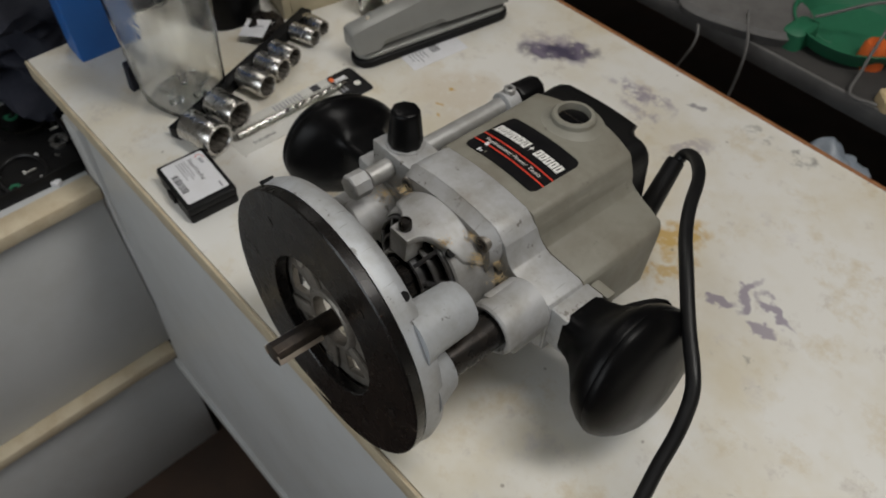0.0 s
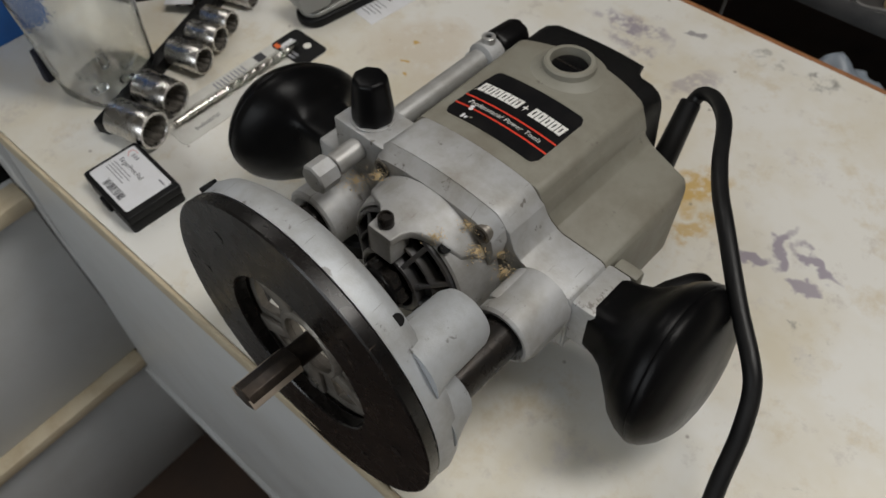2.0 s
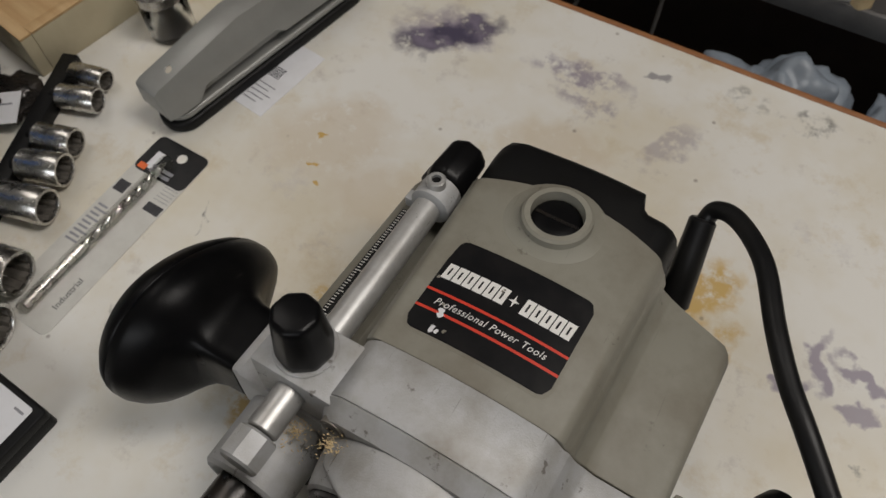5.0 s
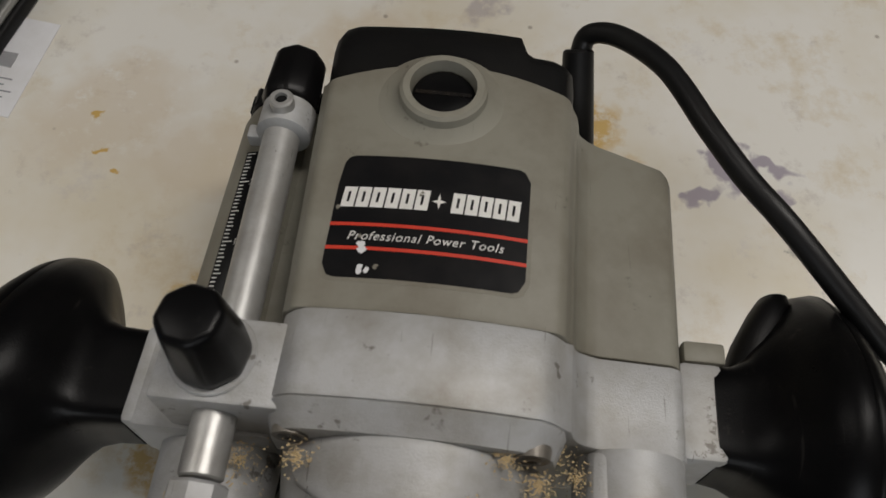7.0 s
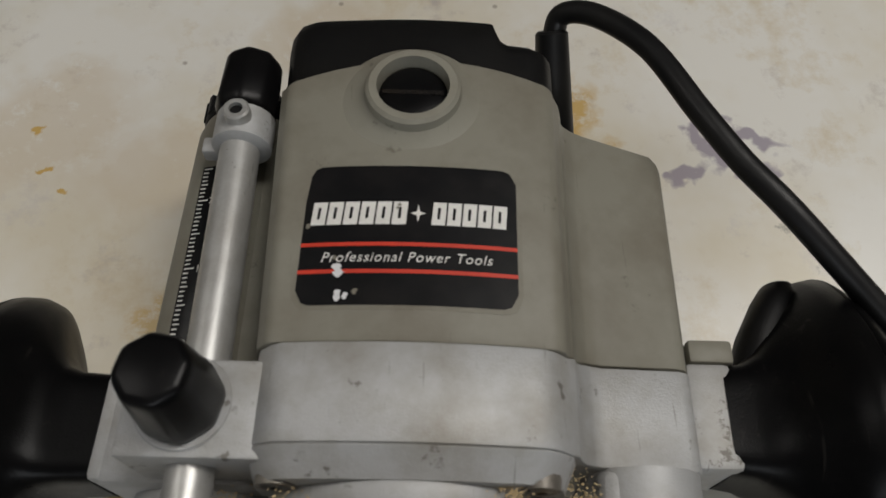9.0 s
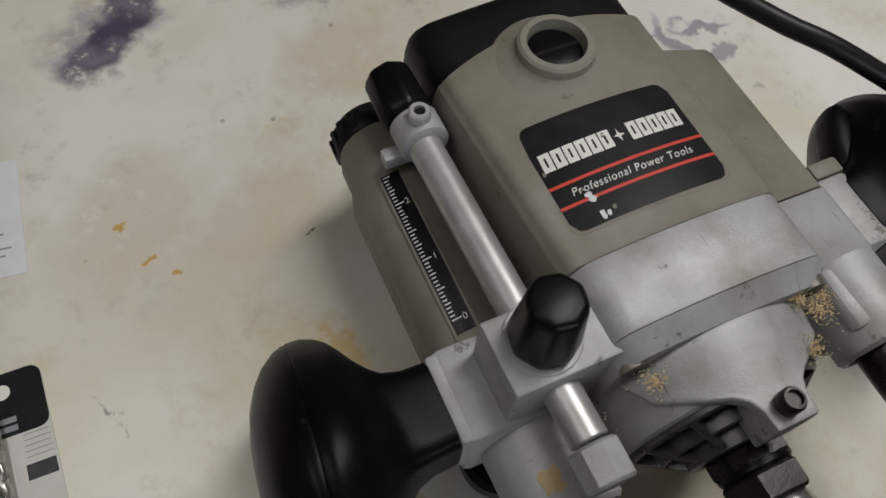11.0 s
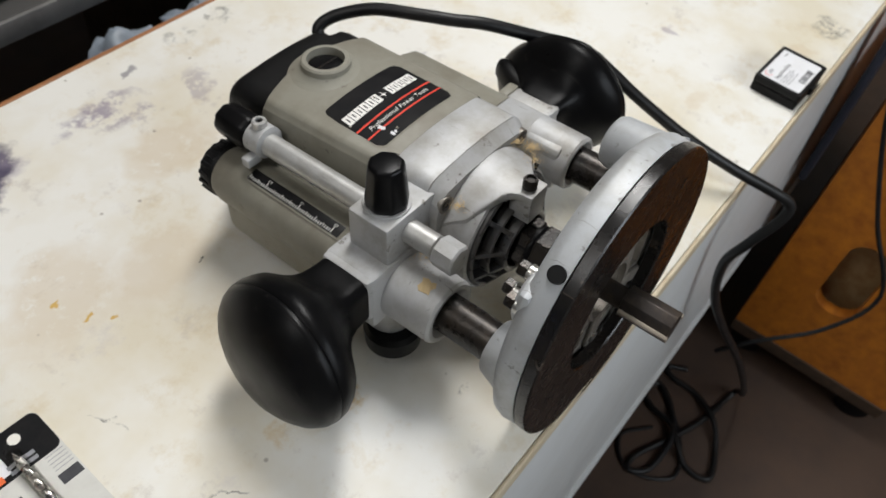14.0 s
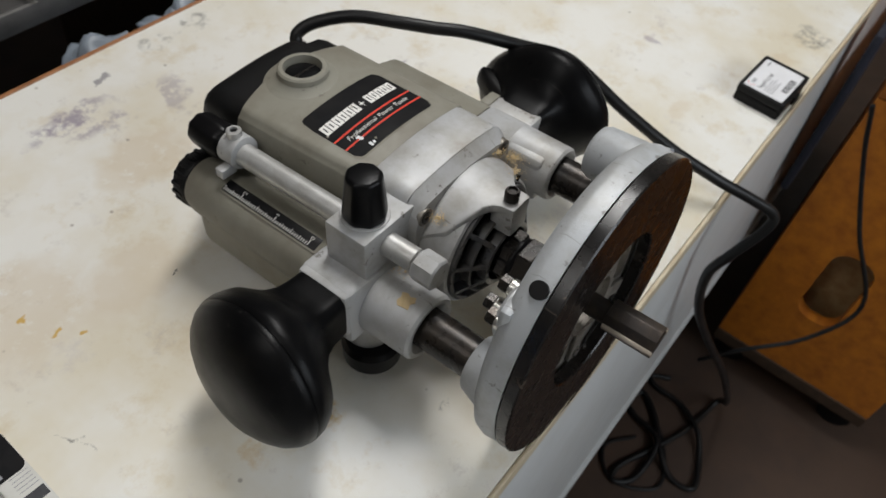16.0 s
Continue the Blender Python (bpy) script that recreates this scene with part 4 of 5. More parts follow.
# end cap of the motor
cap_out = [(float(x), crown(float(x)) - 0.5) for x in np.linspace(-35, 35, 29)] + [(39.5, 41), (42.2, 36.5), (43.4, 30), (43.4, -32), (33, -45), (-33, -45), (-43.2, -32), (-43.2, 30), (-42, 37), (-39.5, 41)]
ec = bmesh.new()
rows_ = []
for y, k, dz in ((212, 0.99, 0), (232, 0.99, 0), (239, 0.985, -0.4), (243.5, 0.965, -1.2), (246.5, 0.93, -2.2), (248.5, 0.88, -3.2), (249.4, 0.80, -4)):
    ring_ = []
    for x, z in cap_out:
        notch = min(1, max(0, (x - 22.5) / 3.5))
        yy = y - max(0, y - 225) * 0.47 * notch * notch * (3 - 2 * notch) + (40 - z) * 0.16 * (1 if y > 225 else 0)
        ring_.append(ec.verts.new(mm(x * k, yy, z * k + dz)))
    rows_.append(ring_)
for v in ec.verts:
    body_set(v)
nn = len(cap_out)
for p, q in zip(rows_, rows_[1:]):
    for k in range(nn):
        ec.faces.new((p[k], p[(k + 1) % nn], q[(k + 1) % nn], q[k]))
ec.faces.new(rows_[0])
ec.faces.new(rows_[-1])
part("end_cap", ec, BLACK_MATT, router, "matt black motor end cap", sharp=42)
# brush cap in its raised ring
ring = part("brush_ring", turned([(38 * MM, 24 * MM), (45.2 * MM, 23 * MM), (46.9 * MM, 20 * MM), (48.2 * MM, 17.2 * MM), (50 * MM, 15 * MM), (53 * MM, 14.6 * MM), (54 * MM, 13.5 * MM), (54 * MM, 11.2 * MM), (50 * MM, 10.8 * MM), (38 * MM, 10.8 * MM)], mm(-3.5, 206, 0), "z", 48, closed=True), GREY, housing, "raised grey ring")
bc = part("brush_cap", turned([(44 * MM, 10.7 * MM), (49.2 * MM, 10.5 * MM), (50 * MM, 9 * MM), (50.2 * MM, 3 * MM)], mm(-3.5, 206, 0), "z", 36), BLACK, ring, "black slotted brush cap")
part("slot", box(-13 * MM, 6 * MM, 205.2 * MM, 206.8 * MM, 50.0 * MM, 50.35 * MM), DARK_STEEL, bc)

# name plate: crowned black label with plain marks for the maker's name


def on_crown(bm, lift):
    for v in bm.verts:
        v.co.z += (crown(v.co.x / MM) + lift) * MM
    return bm


def strip(x0, x1, y0, y1, lift, thick=0.12, n=16, bm=None, slant=0.0):
    """A thin strip laid over the crowned top."""
    own = bmesh.new()
    for k in range(n):
        a, b = x0 + (x1 - x0) * k / n, x0 + (x1 - x0) * (k + 1) / n
        vs = [own.verts.new((x * MM + s * MM, y * MM, 0)) for x, y, s in ((a, y0, 0), (b, y0, 0), (b, y1, slant), (a, y1, slant))]
        own.faces.new(vs)
    bmesh.ops.remove_doubles(own, verts=own.verts, dist=1e-6)
    on_crown(own, lift)
    return join(bm, own)


def plate_mesh(x0, x1, y0, y1, r, lift):
    own = bmesh.new()
    cols = []
    n = 32
    for k in range(n + 1):
        x = x0 + (x1 - x0) * k / n
        d = min(x - x0, x1 - x)
        cut = r - math.sqrt(max(0, r * r - (r - d) ** 2)) if d < r else 0
        cols.append([own.verts.new((x * MM, y * MM, (crown(x) + l) * MM)) for y, l in ((y0 + cut, lift - 0.5), (y0 + cut, lift), (y1 - cut, lift), (y1 - cut, lift - 0.5))])
    for p, q in zip(cols, cols[1:]):
        for j in range(3):
            own.faces.new((p[j], q[j], q[j + 1], p[j + 1]))
    return own


part("label_recess", plate_mesh(-34.4, 29.2, 134.6, 182.0, 5, 0.10), GREY, housing)
name_plate = part("name_plate", plate_mesh(-33, 27.8, 136, 180.6, 4.5, 0.22), LABEL_BLACK, housing, "worn black label with white marks and red lines")
part("red_line", strip(-33, 27.8, 153.8, 155.0, 0.34), INK_RED, name_plate, "", False)
part("red_line", strip(-33, 27.8, 145.4, 146.6, 0.34), INK_RED, name_plate, "", False)
blocks = [(-31.0 + 4.62 * k, -31.0 + 4.62 * k + 4.1) for k in range(6)] + [(3.4 + 4.35 * k, 3.4 + 4.35 * k + 3.85) for k in range(5)]
for n, (a, b) in enumerate(blocks):
    part("name_mark", strip(a, b, 160.7, 168.2, 0.34, n=3, slant=0.5), INK_WHITE, name_plate, "plain white block", False)
    part("slit", strip((a + b) / 2 - 0.35, (a + b) / 2 + 0.45, 162.6, 166.4, 0.40, n=1, slant=0.25), LABEL_BLACK, name_plate, "", False)
star_pts = []
for k in range(8):
    r = 3.0 if k % 2 == 0 else 0.9
    star_pts.append((-0.4 + r * 0.75 * math.sin(k * math.pi / 4), 164.4 + r * math.cos(k * math.pi / 4)))
sb = bmesh.new()
sb.faces.new([sb.verts.new((x * MM, y * MM, 0)) for x, y in star_pts])
part("star_mark", on_crown(sb, 0.36), INK_WHITE, name_plate, "", False)
words = letters("Professional Power Tools", 4.3 * MM, Matrix.Translation(mm(-27, 148.9, 0)), 0.00004, 1.12, 0.25)
wide = max(v.co.x for v in words.verts) - min(v.co.x for v in words.verts)
for v in words.verts:
    v.co.x = -0.027 + (v.co.x + 0.027) * 0.0475 / wide
part("lettering", on_crown(words, 0.38), INK_WHITE, name_plate, "", False)
random.seed(5)
for cx, cy, r, k in ((-22.6, 146.5, 2.2, 3), (-23.4, 149.5, 1.2, 2), (-20.5, 138.6, 1.8, 3), (-16, 139.6, 1.2, 2), (-31, 160.5, 1.4, 2), (-6.5, 166.5, 1.0, 2)):
    for j in range(k):
        ox, oy = cx + random.uniform(-1, 1) * r * 0.7, cy + random.uniform(-1, 1) * r * 0.7
        sb = bmesh.new()
        sb.faces.new([sb.verts.new((ox * MM + r * MM * random.uniform(0.3, 0.75) * math.cos(a), oy * MM + r * MM * random.uniform(0.3, 0.75) * math.sin(a), 0)) for a in np.linspace(0, 6.0, 9)])
        part("scratch", on_crown(sb, 0.44 + 0.01 * j), PAPER if k == 3 else GREY, name_plate, "", False)

# handles: square neck flaring into a flattened, tilted oval head


def left_grip():
    secs = [(90, 16, 15.2, 6), (99, 16.4, 15.6, 6), (105, 18, 17, 5), (109, 21, 20, 4), (113, 26, 24.5, 3.2), (117, 32.5, 30, 2.7), (121, 39, 35, 2.4), (125, 43.8, 38.2, 2.3), (130, 46.8, 40.1, 2.25), (135, 47.6, 40.4, 2.2), (135.6, 46.9, 39.8, 2.2), (136.3, 47.4, 40.2, 2.2), (140, 46, 39, 2.2), (145, 42, 35.5, 2.2), (149, 36.5, 30.5, 2.2), (152.5, 28.5, 24, 2.1), (154.6, 18, 15, 2), (155.4, 5, 4, 2)]
    own = lofted([(-x * MM, 0, 0, hy * MM, hz * MM, pw) for x, hy, hz, pw in secs], "x", 64)
    for v in own.verts:
        k = min(1, max(0, (-v.co.x / MM - 103) / 23))
        ang = radians(-34 * k)
        y, z = v.co.y, v.co.z
        v.co.y = y * math.cos(ang) - z * math.sin(ang) + (111 + 2 * k) * MM
        v.co.z = y * math.sin(ang) + z * math.cos(ang) + (1 - 11 * k) * MM
        v.co.x += k * ((v.co.y - 0.113) * 0.08 + (v.co.z + 0.01) * 0.08)
    return part("handle", own, GRIP, router, "smooth black plastic knob handle", sharp=70)


knob_l = left_grip()
part("handle_stub", box(-90.5 * MM, -84 * MM, 95 * MM, 127 * MM, -14 * MM, 16.5 * MM, 2 * MM), ALU, knob_l, "silver handle stub")
part("end_hole", rod(mm(-144, 108, -10), mm(-155.0, 108, -10.5), 3.2 * MM, 18), BLACK_MATT, knob_l, "screw hole")
secs = []
for x, hy, hz, pw, k in ((92, 16.5, 15.5, 5, 0), (99, 17.5, 16.5, 5, 0), (105, 21, 19, 3.6, 0.15), (111, 28, 24, 2.8, 0.4), (117, 36, 31, 2.4, 0.65), (122, 44, 37, 2.3, 0.85), (128, 49, 41.5, 2.3, 1), (134, 50.5, 43, 2.3, 1), (134.7, 49.9, 42.4, 2.3, 1), (135.4, 50.4, 42.9, 2.3, 1), (139, 48.5, 41, 2.3, 1), (143, 44.5, 37, 2.3, 1), (146, 38, 32, 2.3, 1), (148.4, 28, 24, 2.2, 1), (149.6, 16, 13, 2, 1), (150, 4, 3, 2, 1)):
    secs.append((x * MM, 0, 0, hy * MM, hz * MM, pw))
grip = lofted(secs, "x", 64)
for v in grip.verts:
    k = min(1, max(0, (v.co.x / MM - 103) / 23))
    ang = radians(-40 * k)
    y, z = v.co.y, v.co.z
    v.co.y = y * math.cos(ang) - z * math.sin(ang) + (118 + 6 * k) * MM
    v.co.z = y * math.sin(ang) + z * math.cos(ang) + (1 - 9 * k) * MM
    v.co.x += k * (v.co.z + 0.008) * -0.12
knob_r = part("handle", grip, GRIP, router, "black plastic knob handle with a switch", sharp=70)
part("handle_stub", box(81 * MM, 95 * MM, 102 * MM, 134 * MM, -14 * MM, 16 * MM, 2 * MM), ALU, knob_r, "silver handle stub")
part("handle_collar", box(83 * MM, 97 * MM, 134.3 * MM, 142 * MM, -12 * MM, 15 * MM, 1.5 * MM), GREY, knob_r)
part("switch", lofted([(132 * MM, 106 * MM, 1 * MM, 8 * MM, 9 * MM, 2.4), (148 * MM, 111 * MM, 3 * MM, 7 * MM, 9 * MM, 2.4), (160 * MM, 117 * MM, 4 * MM, 6.5 * MM, 8.5 * MM, 2.4), (165 * MM, 119 * MM, 4 * MM, 5 * MM, 6.5 * MM, 2.2), (166.5 * MM, 119.5 * MM, 4 * MM, 2 * MM, 3 * MM, 2)], "y", 28), BLACK_MATT, knob_r, "grey-black trigger switch")
uk = part("under_knob", turned([(-57 * MM, 13 * MM), (-55.5 * MM, 16.5 * MM), (-44 * MM, 17.2 * MM), (-41 * MM, 15 * MM)], mm(-66, 100, 0), "z", 36), BLACK, router, "black plunge lock knob underneath")
part("knob_stem", turned([(-41 * MM, 13 * MM), (-18 * MM, 15 * MM)], mm(-64, 104, 0), "z", 30), ALU, uk)
# sawdust grains settled in the corners of the casting
random.seed(9)
for cx, cy, cz, sx, n in ((40, 96.5, 24, 4, 90), (36, 86, 30, 4, 90), (-31, 86, 34, 4, 80), (-52, 88, 15, 7, 110), (48, 92, 19.5, 4, 70), (26, 90, 38, 4, 70), (20, 74, 38, 4, 60)):
    sb = bmesh.new()
    for k in range(3 * n):
        a, d = random.uniform(0, 6.28), abs(random.gauss(0, 0.75))
        r = random.uniform(0.10, 0.34) * MM
        m = Matrix.Translation(mm(cx + sx * d * math.cos(a), cy + sx * d * math.sin(a), cz + random.uniform(-0.5, 0.6))) @ Matrix.Diagonal((1.4, 1, 0.6, 1))
        bmesh.ops.create_icosphere(sb, subdivisions=1, radius=r, matrix=m)
    tagged(part("sawdust", sb, DUST, router, "settled sawdust"), kind="stuff")

# power cord with strain relief, over the bench and down to the floor
cord = thing("power_cord", pose(0, 0, 0), "black rubber power cord hanging over the bench edge", "cable")
part("strain_relief", rod((0.053, 0.138, 0.044), (0.0485, 0.169, 0.073), 0.0075, 18, 0.001, None, 0.0062), RUBBER, cord, "thick strain relief")
part("cable", tube([(0.0490, 0.1660, 0.0700), (0.0515, 0.1720, 0.0780), (0.0620, 0.1660, 0.0855), (0.0770, 0.1460, 0.0935), (0.0900, 0.1180, 0.0970), (0.1010, 0.0990, 0.0975), (0.1140, 0.0820, 0.0970), (0.1390, 0.0540, 0.0890), (0.1570, 0.0360, 0.0830), (0.1650, 0.0260, 0.0770), (0.1710, 0.0100, 0.0670), (0.1760, -0.0130, 0.0550), (0.1870, -0.0500, 0.0370), (0.2030, -0.0870, 0.0200), (0.2200, -0.1140, 0.0060), (0.2320, -0.1310, -0.0060), (0.2300, -0.1330, -0.0200), (0.2200, -0.1220, -0.0500), (0.2280, -0.1140, -0.0900), (0.2560, -0.1220, -0.1600), (0.3000, -0.1450, -0.2400), (0.3550, -0.1740, -0.3300), (0.4200, -0.2000, -0.4400), (0.5000, -0.2150, -0.5600), (0.5350, -0.2080, -0.6120), (0.4621, -0.1920, -0.6155), (0.3997, -0.1670, -0.6155), (0.3442, -0.1420, -0.6155), (0.3198, -0.1460, -0.6155), (0.3451, -0.1690, -0.6155), (0.4105, -0.1660, -0.6070), (0.4300, -0.1210, -0.6155), (0.4456, -0.1030, -0.6155), (0.4729, -0.1120, -0.6155), (0.4505, -0.1440, -0.6155), (0.4017, -0.1750, -0.6070), (0.3773, -0.2070, -0.6155), (0.3841, -0.2400, -0.6155), (0.4300, -0.2280, -0.6155), (0.4660, -0.2040, -0.6070), (0.4943, -0.1650, -0.6155), (0.4963, -0.1240, -0.6155), (0.5080, -0.1080, -0.6155), (0.5246, -0.1330, -0.6155)], 0.0042, 12, 7), RUBBER, cord, "black round cable")

# ---- small things on the bench ----
BENCH = Matrix.Translation((-0.0003, -0.0145, 0)) @ Matrix.Rotation(radians(-2.3), 4, "Z") @ Matrix.Scale(0.9026, 4)


def stamp_pad(m, label):
    """Flat black pad case with a hinged lid, white printed label and a thumb tab."""
    ob = thing("fingerprint_pad", m, label, "ink pad", "fingerprint pads")
    part("case", prism([(x * MM, y * MM) for x, y in round_outline(-30, 30, -21.5, 21.5, 2.5)], "z", 0, 10.5 * MM, 0.6 * MM), BLACK_MATT, ob)
    lid = part("lid", prism([(x * MM, y * MM) for x, y in round_outline(-30.6, 30.6, -22, 22, 3)], "z", 11 * MM, 19.6 * MM, 1.3 * MM, 3), BLACK_MATT, ob, "black hinged lid")
    part("tab", box(-6 * MM, 6 * MM, -24.5 * MM, -21.6 * MM, 6 * MM, 15 * MM, 1 * MM), BLACK_MATT, ob)
    paper = part("paper_label", prism([(x * MM, y * MM) for x, y in round_outline(-27.5, 24.5, -18.5, 18.5, 2)], "z", 19.55 * MM, 19.75 * MM), PAPER, lid, "printed white label")
    Z = 19.8 * MM
    part("lettering", letters("FingerPrint Pad", 5.4 * MM, Matrix.Translation((-0.023, 0.0035, Z)) @ Matrix.Scale(0.86, 4, (1, 0, 0))), INK_DARK, paper, "", False)
    arc = bmesh.new()
    for k in range(10):
        a0, a1 = radians(70 + 19 * k), radians(70 + 19 * (k + 1))
        vs = [arc.verts.new((-0.0195 + r * math.cos(a), 0.0135 + 0.7 * r * math.sin(a), Z)) for r, a in ((0.0050, a0), (0.0044, a0), (0.0044, a1), (0.0050, a1))]
        arc.faces.new(vs)
    part("logo_arc", arc, INK_RED, paper, "", False)
    for k in range(3):
        part("logo_mark", box((-19.5 + 2.6 * k) * MM, (-17.9 + 2.6 * k) * MM, 11.8 * MM, 14.8 * MM, Z, Z + 5e-5), INK_GREY, paper, "", False)
    for k, w in enumerate((22, 25, 19, 23)):
        part("print_line", box(-24 * MM, (-24 + w) * MM, (0.2 - 2.3 * k) * MM, (0.9 - 2.3 * k) * MM, Z, Z + 5e-5), INK_GREY, paper, "", False)
    part("print_line", box(15 * MM, 22 * MM, 13 * MM, 14.4 * MM, Z, Z + 5e-5), INK_GREY, paper, "", False)
    random.seed(3)
    x = -12.0
    while x < 11:
        w = random.choice((0.4, 0.7, 1.1))
        part("barcode_bar", box(x * MM, (x + w) * MM, -16.5 * MM, -10.5 * MM, Z, Z + 5e-5), INK_DARK, paper, "", False)
        x += w + random.choice((0.4, 0.6, 0.9))
    return ob


stamp_pad(pose(-0.2125, -0.0635, 0.0, 0, 0, -4) @ Matrix.Diagonal((0.92, 0.92, 0.78, 1)), "flat black ink pad case with white printed label")
stamp_pad(pose(0.357, -0.0725, 0.0, 0, 0, -2) @ Matrix.Diagonal((0.93, 0.93, 0.78, 1)), "black ink pad case with white label beside a grid stamp")

# chrome sockets on a dark rail
A, B = Vector((-0.306, -0.048, 0)), Vector((-0.388, 0.150, 0))
rail = thing("socket_rail", BENCH @ pose(0, 0, 0), "black socket rail holding chrome sockets", "tool rail")
d = (B - A).normalized()
nrm = Vector((d.y, -d.x, 0))
part("rail", prism([tuple((A + nrm * 0.006)[:2]), tuple((A - nrm * 0.006)[:2]), tuple((B - nrm * 0.006)[:2]), tuple((B + nrm * 0.006)[:2])], "z", 0.0, 0.012, 0.001), BLACK_MATT, rail)
sock = [(-262, -24, -298.6, -35.2, 15.6), (-280, 7, -314, -1.7, 14.6), (-302.7, 50, -334, 40, 12.2), (-315.5, 76, -343, 65, 11.4), (-326.7, 95.5, -353.2, 87, 10.2), (-341.6, 130, -367.8, 119.5, 9.2), (-351, 146.5, -377, 141, 8.2)]
for fx, fy, bx, by, r in sock:
    f0, b0 = Vector((fx * MM, fy * MM, r * MM)), Vector((bx * MM, by * MM, r * MM))
    ln = (f0 - b0).length
    q = Vector((0, 0, 1)).rotation_difference((f0 - b0).normalized()).to_matrix().to_4x4()
    s = thing("socket", BENCH @ Matrix.Translation(b0) @ q, "chrome twelve-point socket lying on the bench", "socket", "sockets on the rail")
    R = r * MM
    part("body", turned([(0, R * 0.86), (0.001, R * 0.94), (ln * 0.42, R * 0.95), (ln * 0.46, R * 0.985), (ln - 0.0012, R), (ln, R * 0.96), (ln, R * 0.83), (ln - 0.001, R * 0.80), (ln * 0.5, R * 0.78), (ln * 0.5, R * 0.2), (0, R * 0.2)], (0, 0, 0), "z", 36, closed=True), CHROME, s)
    star = []
    for k in range(24):
        rr = R * (0.80 if k % 2 else 0.70)
        star.append((rr * math.cos(k * math.pi / 12), rr * math.sin(k * math.pi / 12)))
    own = bmesh.new()
    n = len(star)
    o = [[own.verts.new((*p, z)) for p in star] for z in (ln * 0.5, ln - 0.0015)]
    for k in range(n):
        own.faces.new((o[0][k], o[0][(k + 1) % n], o[1][(k + 1) % n], o[1][k]))
    part("bore", own, DIRTY_ALU, s, "dark twelve-point bore", False)
    part("stud_clip", rod((0, 0, -0.006), (0, 0, 0.004), R * 0.45, 12), BLACK_MATT, s)

# drill bit in its blister pack
pack = thing("drill_bit_pack", BENCH @ pose(-0.2685, 0.0615, 0.0, 0, 0, 0.5), "drill bit in a clear blister on a printed card", "drill bit pack")
card = part("card", prism([(x * MM, y * MM) for x, y in round_outline(-21.5, 21.5, -74, 74, 5)], "z", 0.0, 0.7 * MM), CARD, pack, "pale grey printed card")
part("header", prism([(x * MM, y * MM) for x, y in round_outline(-21.3, 21.3, 44, 73.8, 4.8)], "z", 0.7 * MM, 0.85 * MM), LABEL_BLACK, card, "black header")
part("hang_hole", turned([(0.86 * MM, 0.1 * MM), (0.9 * MM, 3.6 * MM)], mm(4, 65, 0), "z", 20), TABLE, card)
part("logo_mark", box(-14 * MM, -7 * MM, 48 * MM, 62 * MM, 0.86 * MM, 0.92 * MM), PAPER, card, "", False)
part("logo_mark", box(-18.5 * MM, -12 * MM, 45.5 * MM, 50 * MM, 0.93 * MM, 0.98 * MM), INK_ORANGE, card, "", False)
for k in range(2):
    part("name_bar", box(-8 * MM, 8 * MM, (46 + 4 * k) * MM, (48.6 + 4 * k) * MM, 0.99 * MM, 1.03 * MM), INK_GREY, card, "", False)
part("black_block", box(-20 * MM, -11 * MM, 24 * MM, 33 * MM, 0.71 * MM, 0.76 * MM), INK_DARK, card, "", False)
part("black_block", box(8 * MM, 20.5 * MM, 22 * MM, 29 * MM, 0.71 * MM, 0.76 * MM), INK_DARK, card, "", False)
for k in range(5):
    part("rule", box(9 * MM, 20 * MM, (32 + 2.6 * k) * MM, (32.4 + 2.6 * k) * MM, 0.71 * MM, 0.76 * MM), INK_GREY, card, "", False)
random.seed(8)
for k in range(9):
    part("print_line", box(-19 * MM, (-19 + random.uniform(7, 12)) * MM, (10 - 3.6 * k) * MM, (11.6 - 3.6 * k) * MM, 0.71 * MM, 0.76 * MM), INK_GREY, card, "", False)
part("lettering", letters("Industrial", 6.2 * MM, Matrix.Translation(mm(14.5, -58, 0.75)) @ Matrix.Rotation(radians(90), 4, "Z")), INK_DARK, card, "", False)
drill = part("drill_bit", rod(mm(-1, -66, 4.2), mm(-1, -18, 4.2), 2.6 * MM, 18, 0.4 * MM), STEEL, pack, "bright twist drill")
own = bmesh.new()
rings = []
for k in range(61):
    y = -18 + 74 * k / 60
    tw = k * 0.42
    sc = 1.0 if k < 56 else (60 - k) / 4.5 + 0.05
    ring = []
    for j in range(16):
        a = 2 * math.pi * j / 16
        r = 2.6 * sc * (0.58 + 0.42 * abs(math.cos(a)) ** 0.6)
        ring.append(own.verts.new(mm(-1 + r * math.cos(a + tw), y, 4.2 + r * math.sin(a + tw))))
    rings.append(ring)
for p, q in zip(rings, rings[1:]):
    for j in range(16):
        own.faces.new((p[j], p[(j + 1) % 16], q[(j + 1) % 16], q[j]))
part("flutes", own, CHROME, drill, "twisted flutes", True, 50)
part("blister", prism([(x * MM, y * MM) for x, y in round_outline(-5, 3, -70, 60, 3.5)], "z", 0.75 * MM, 7.4 * MM, 1.8 * MM, 3), BLISTER, pack, "clear plastic blister")

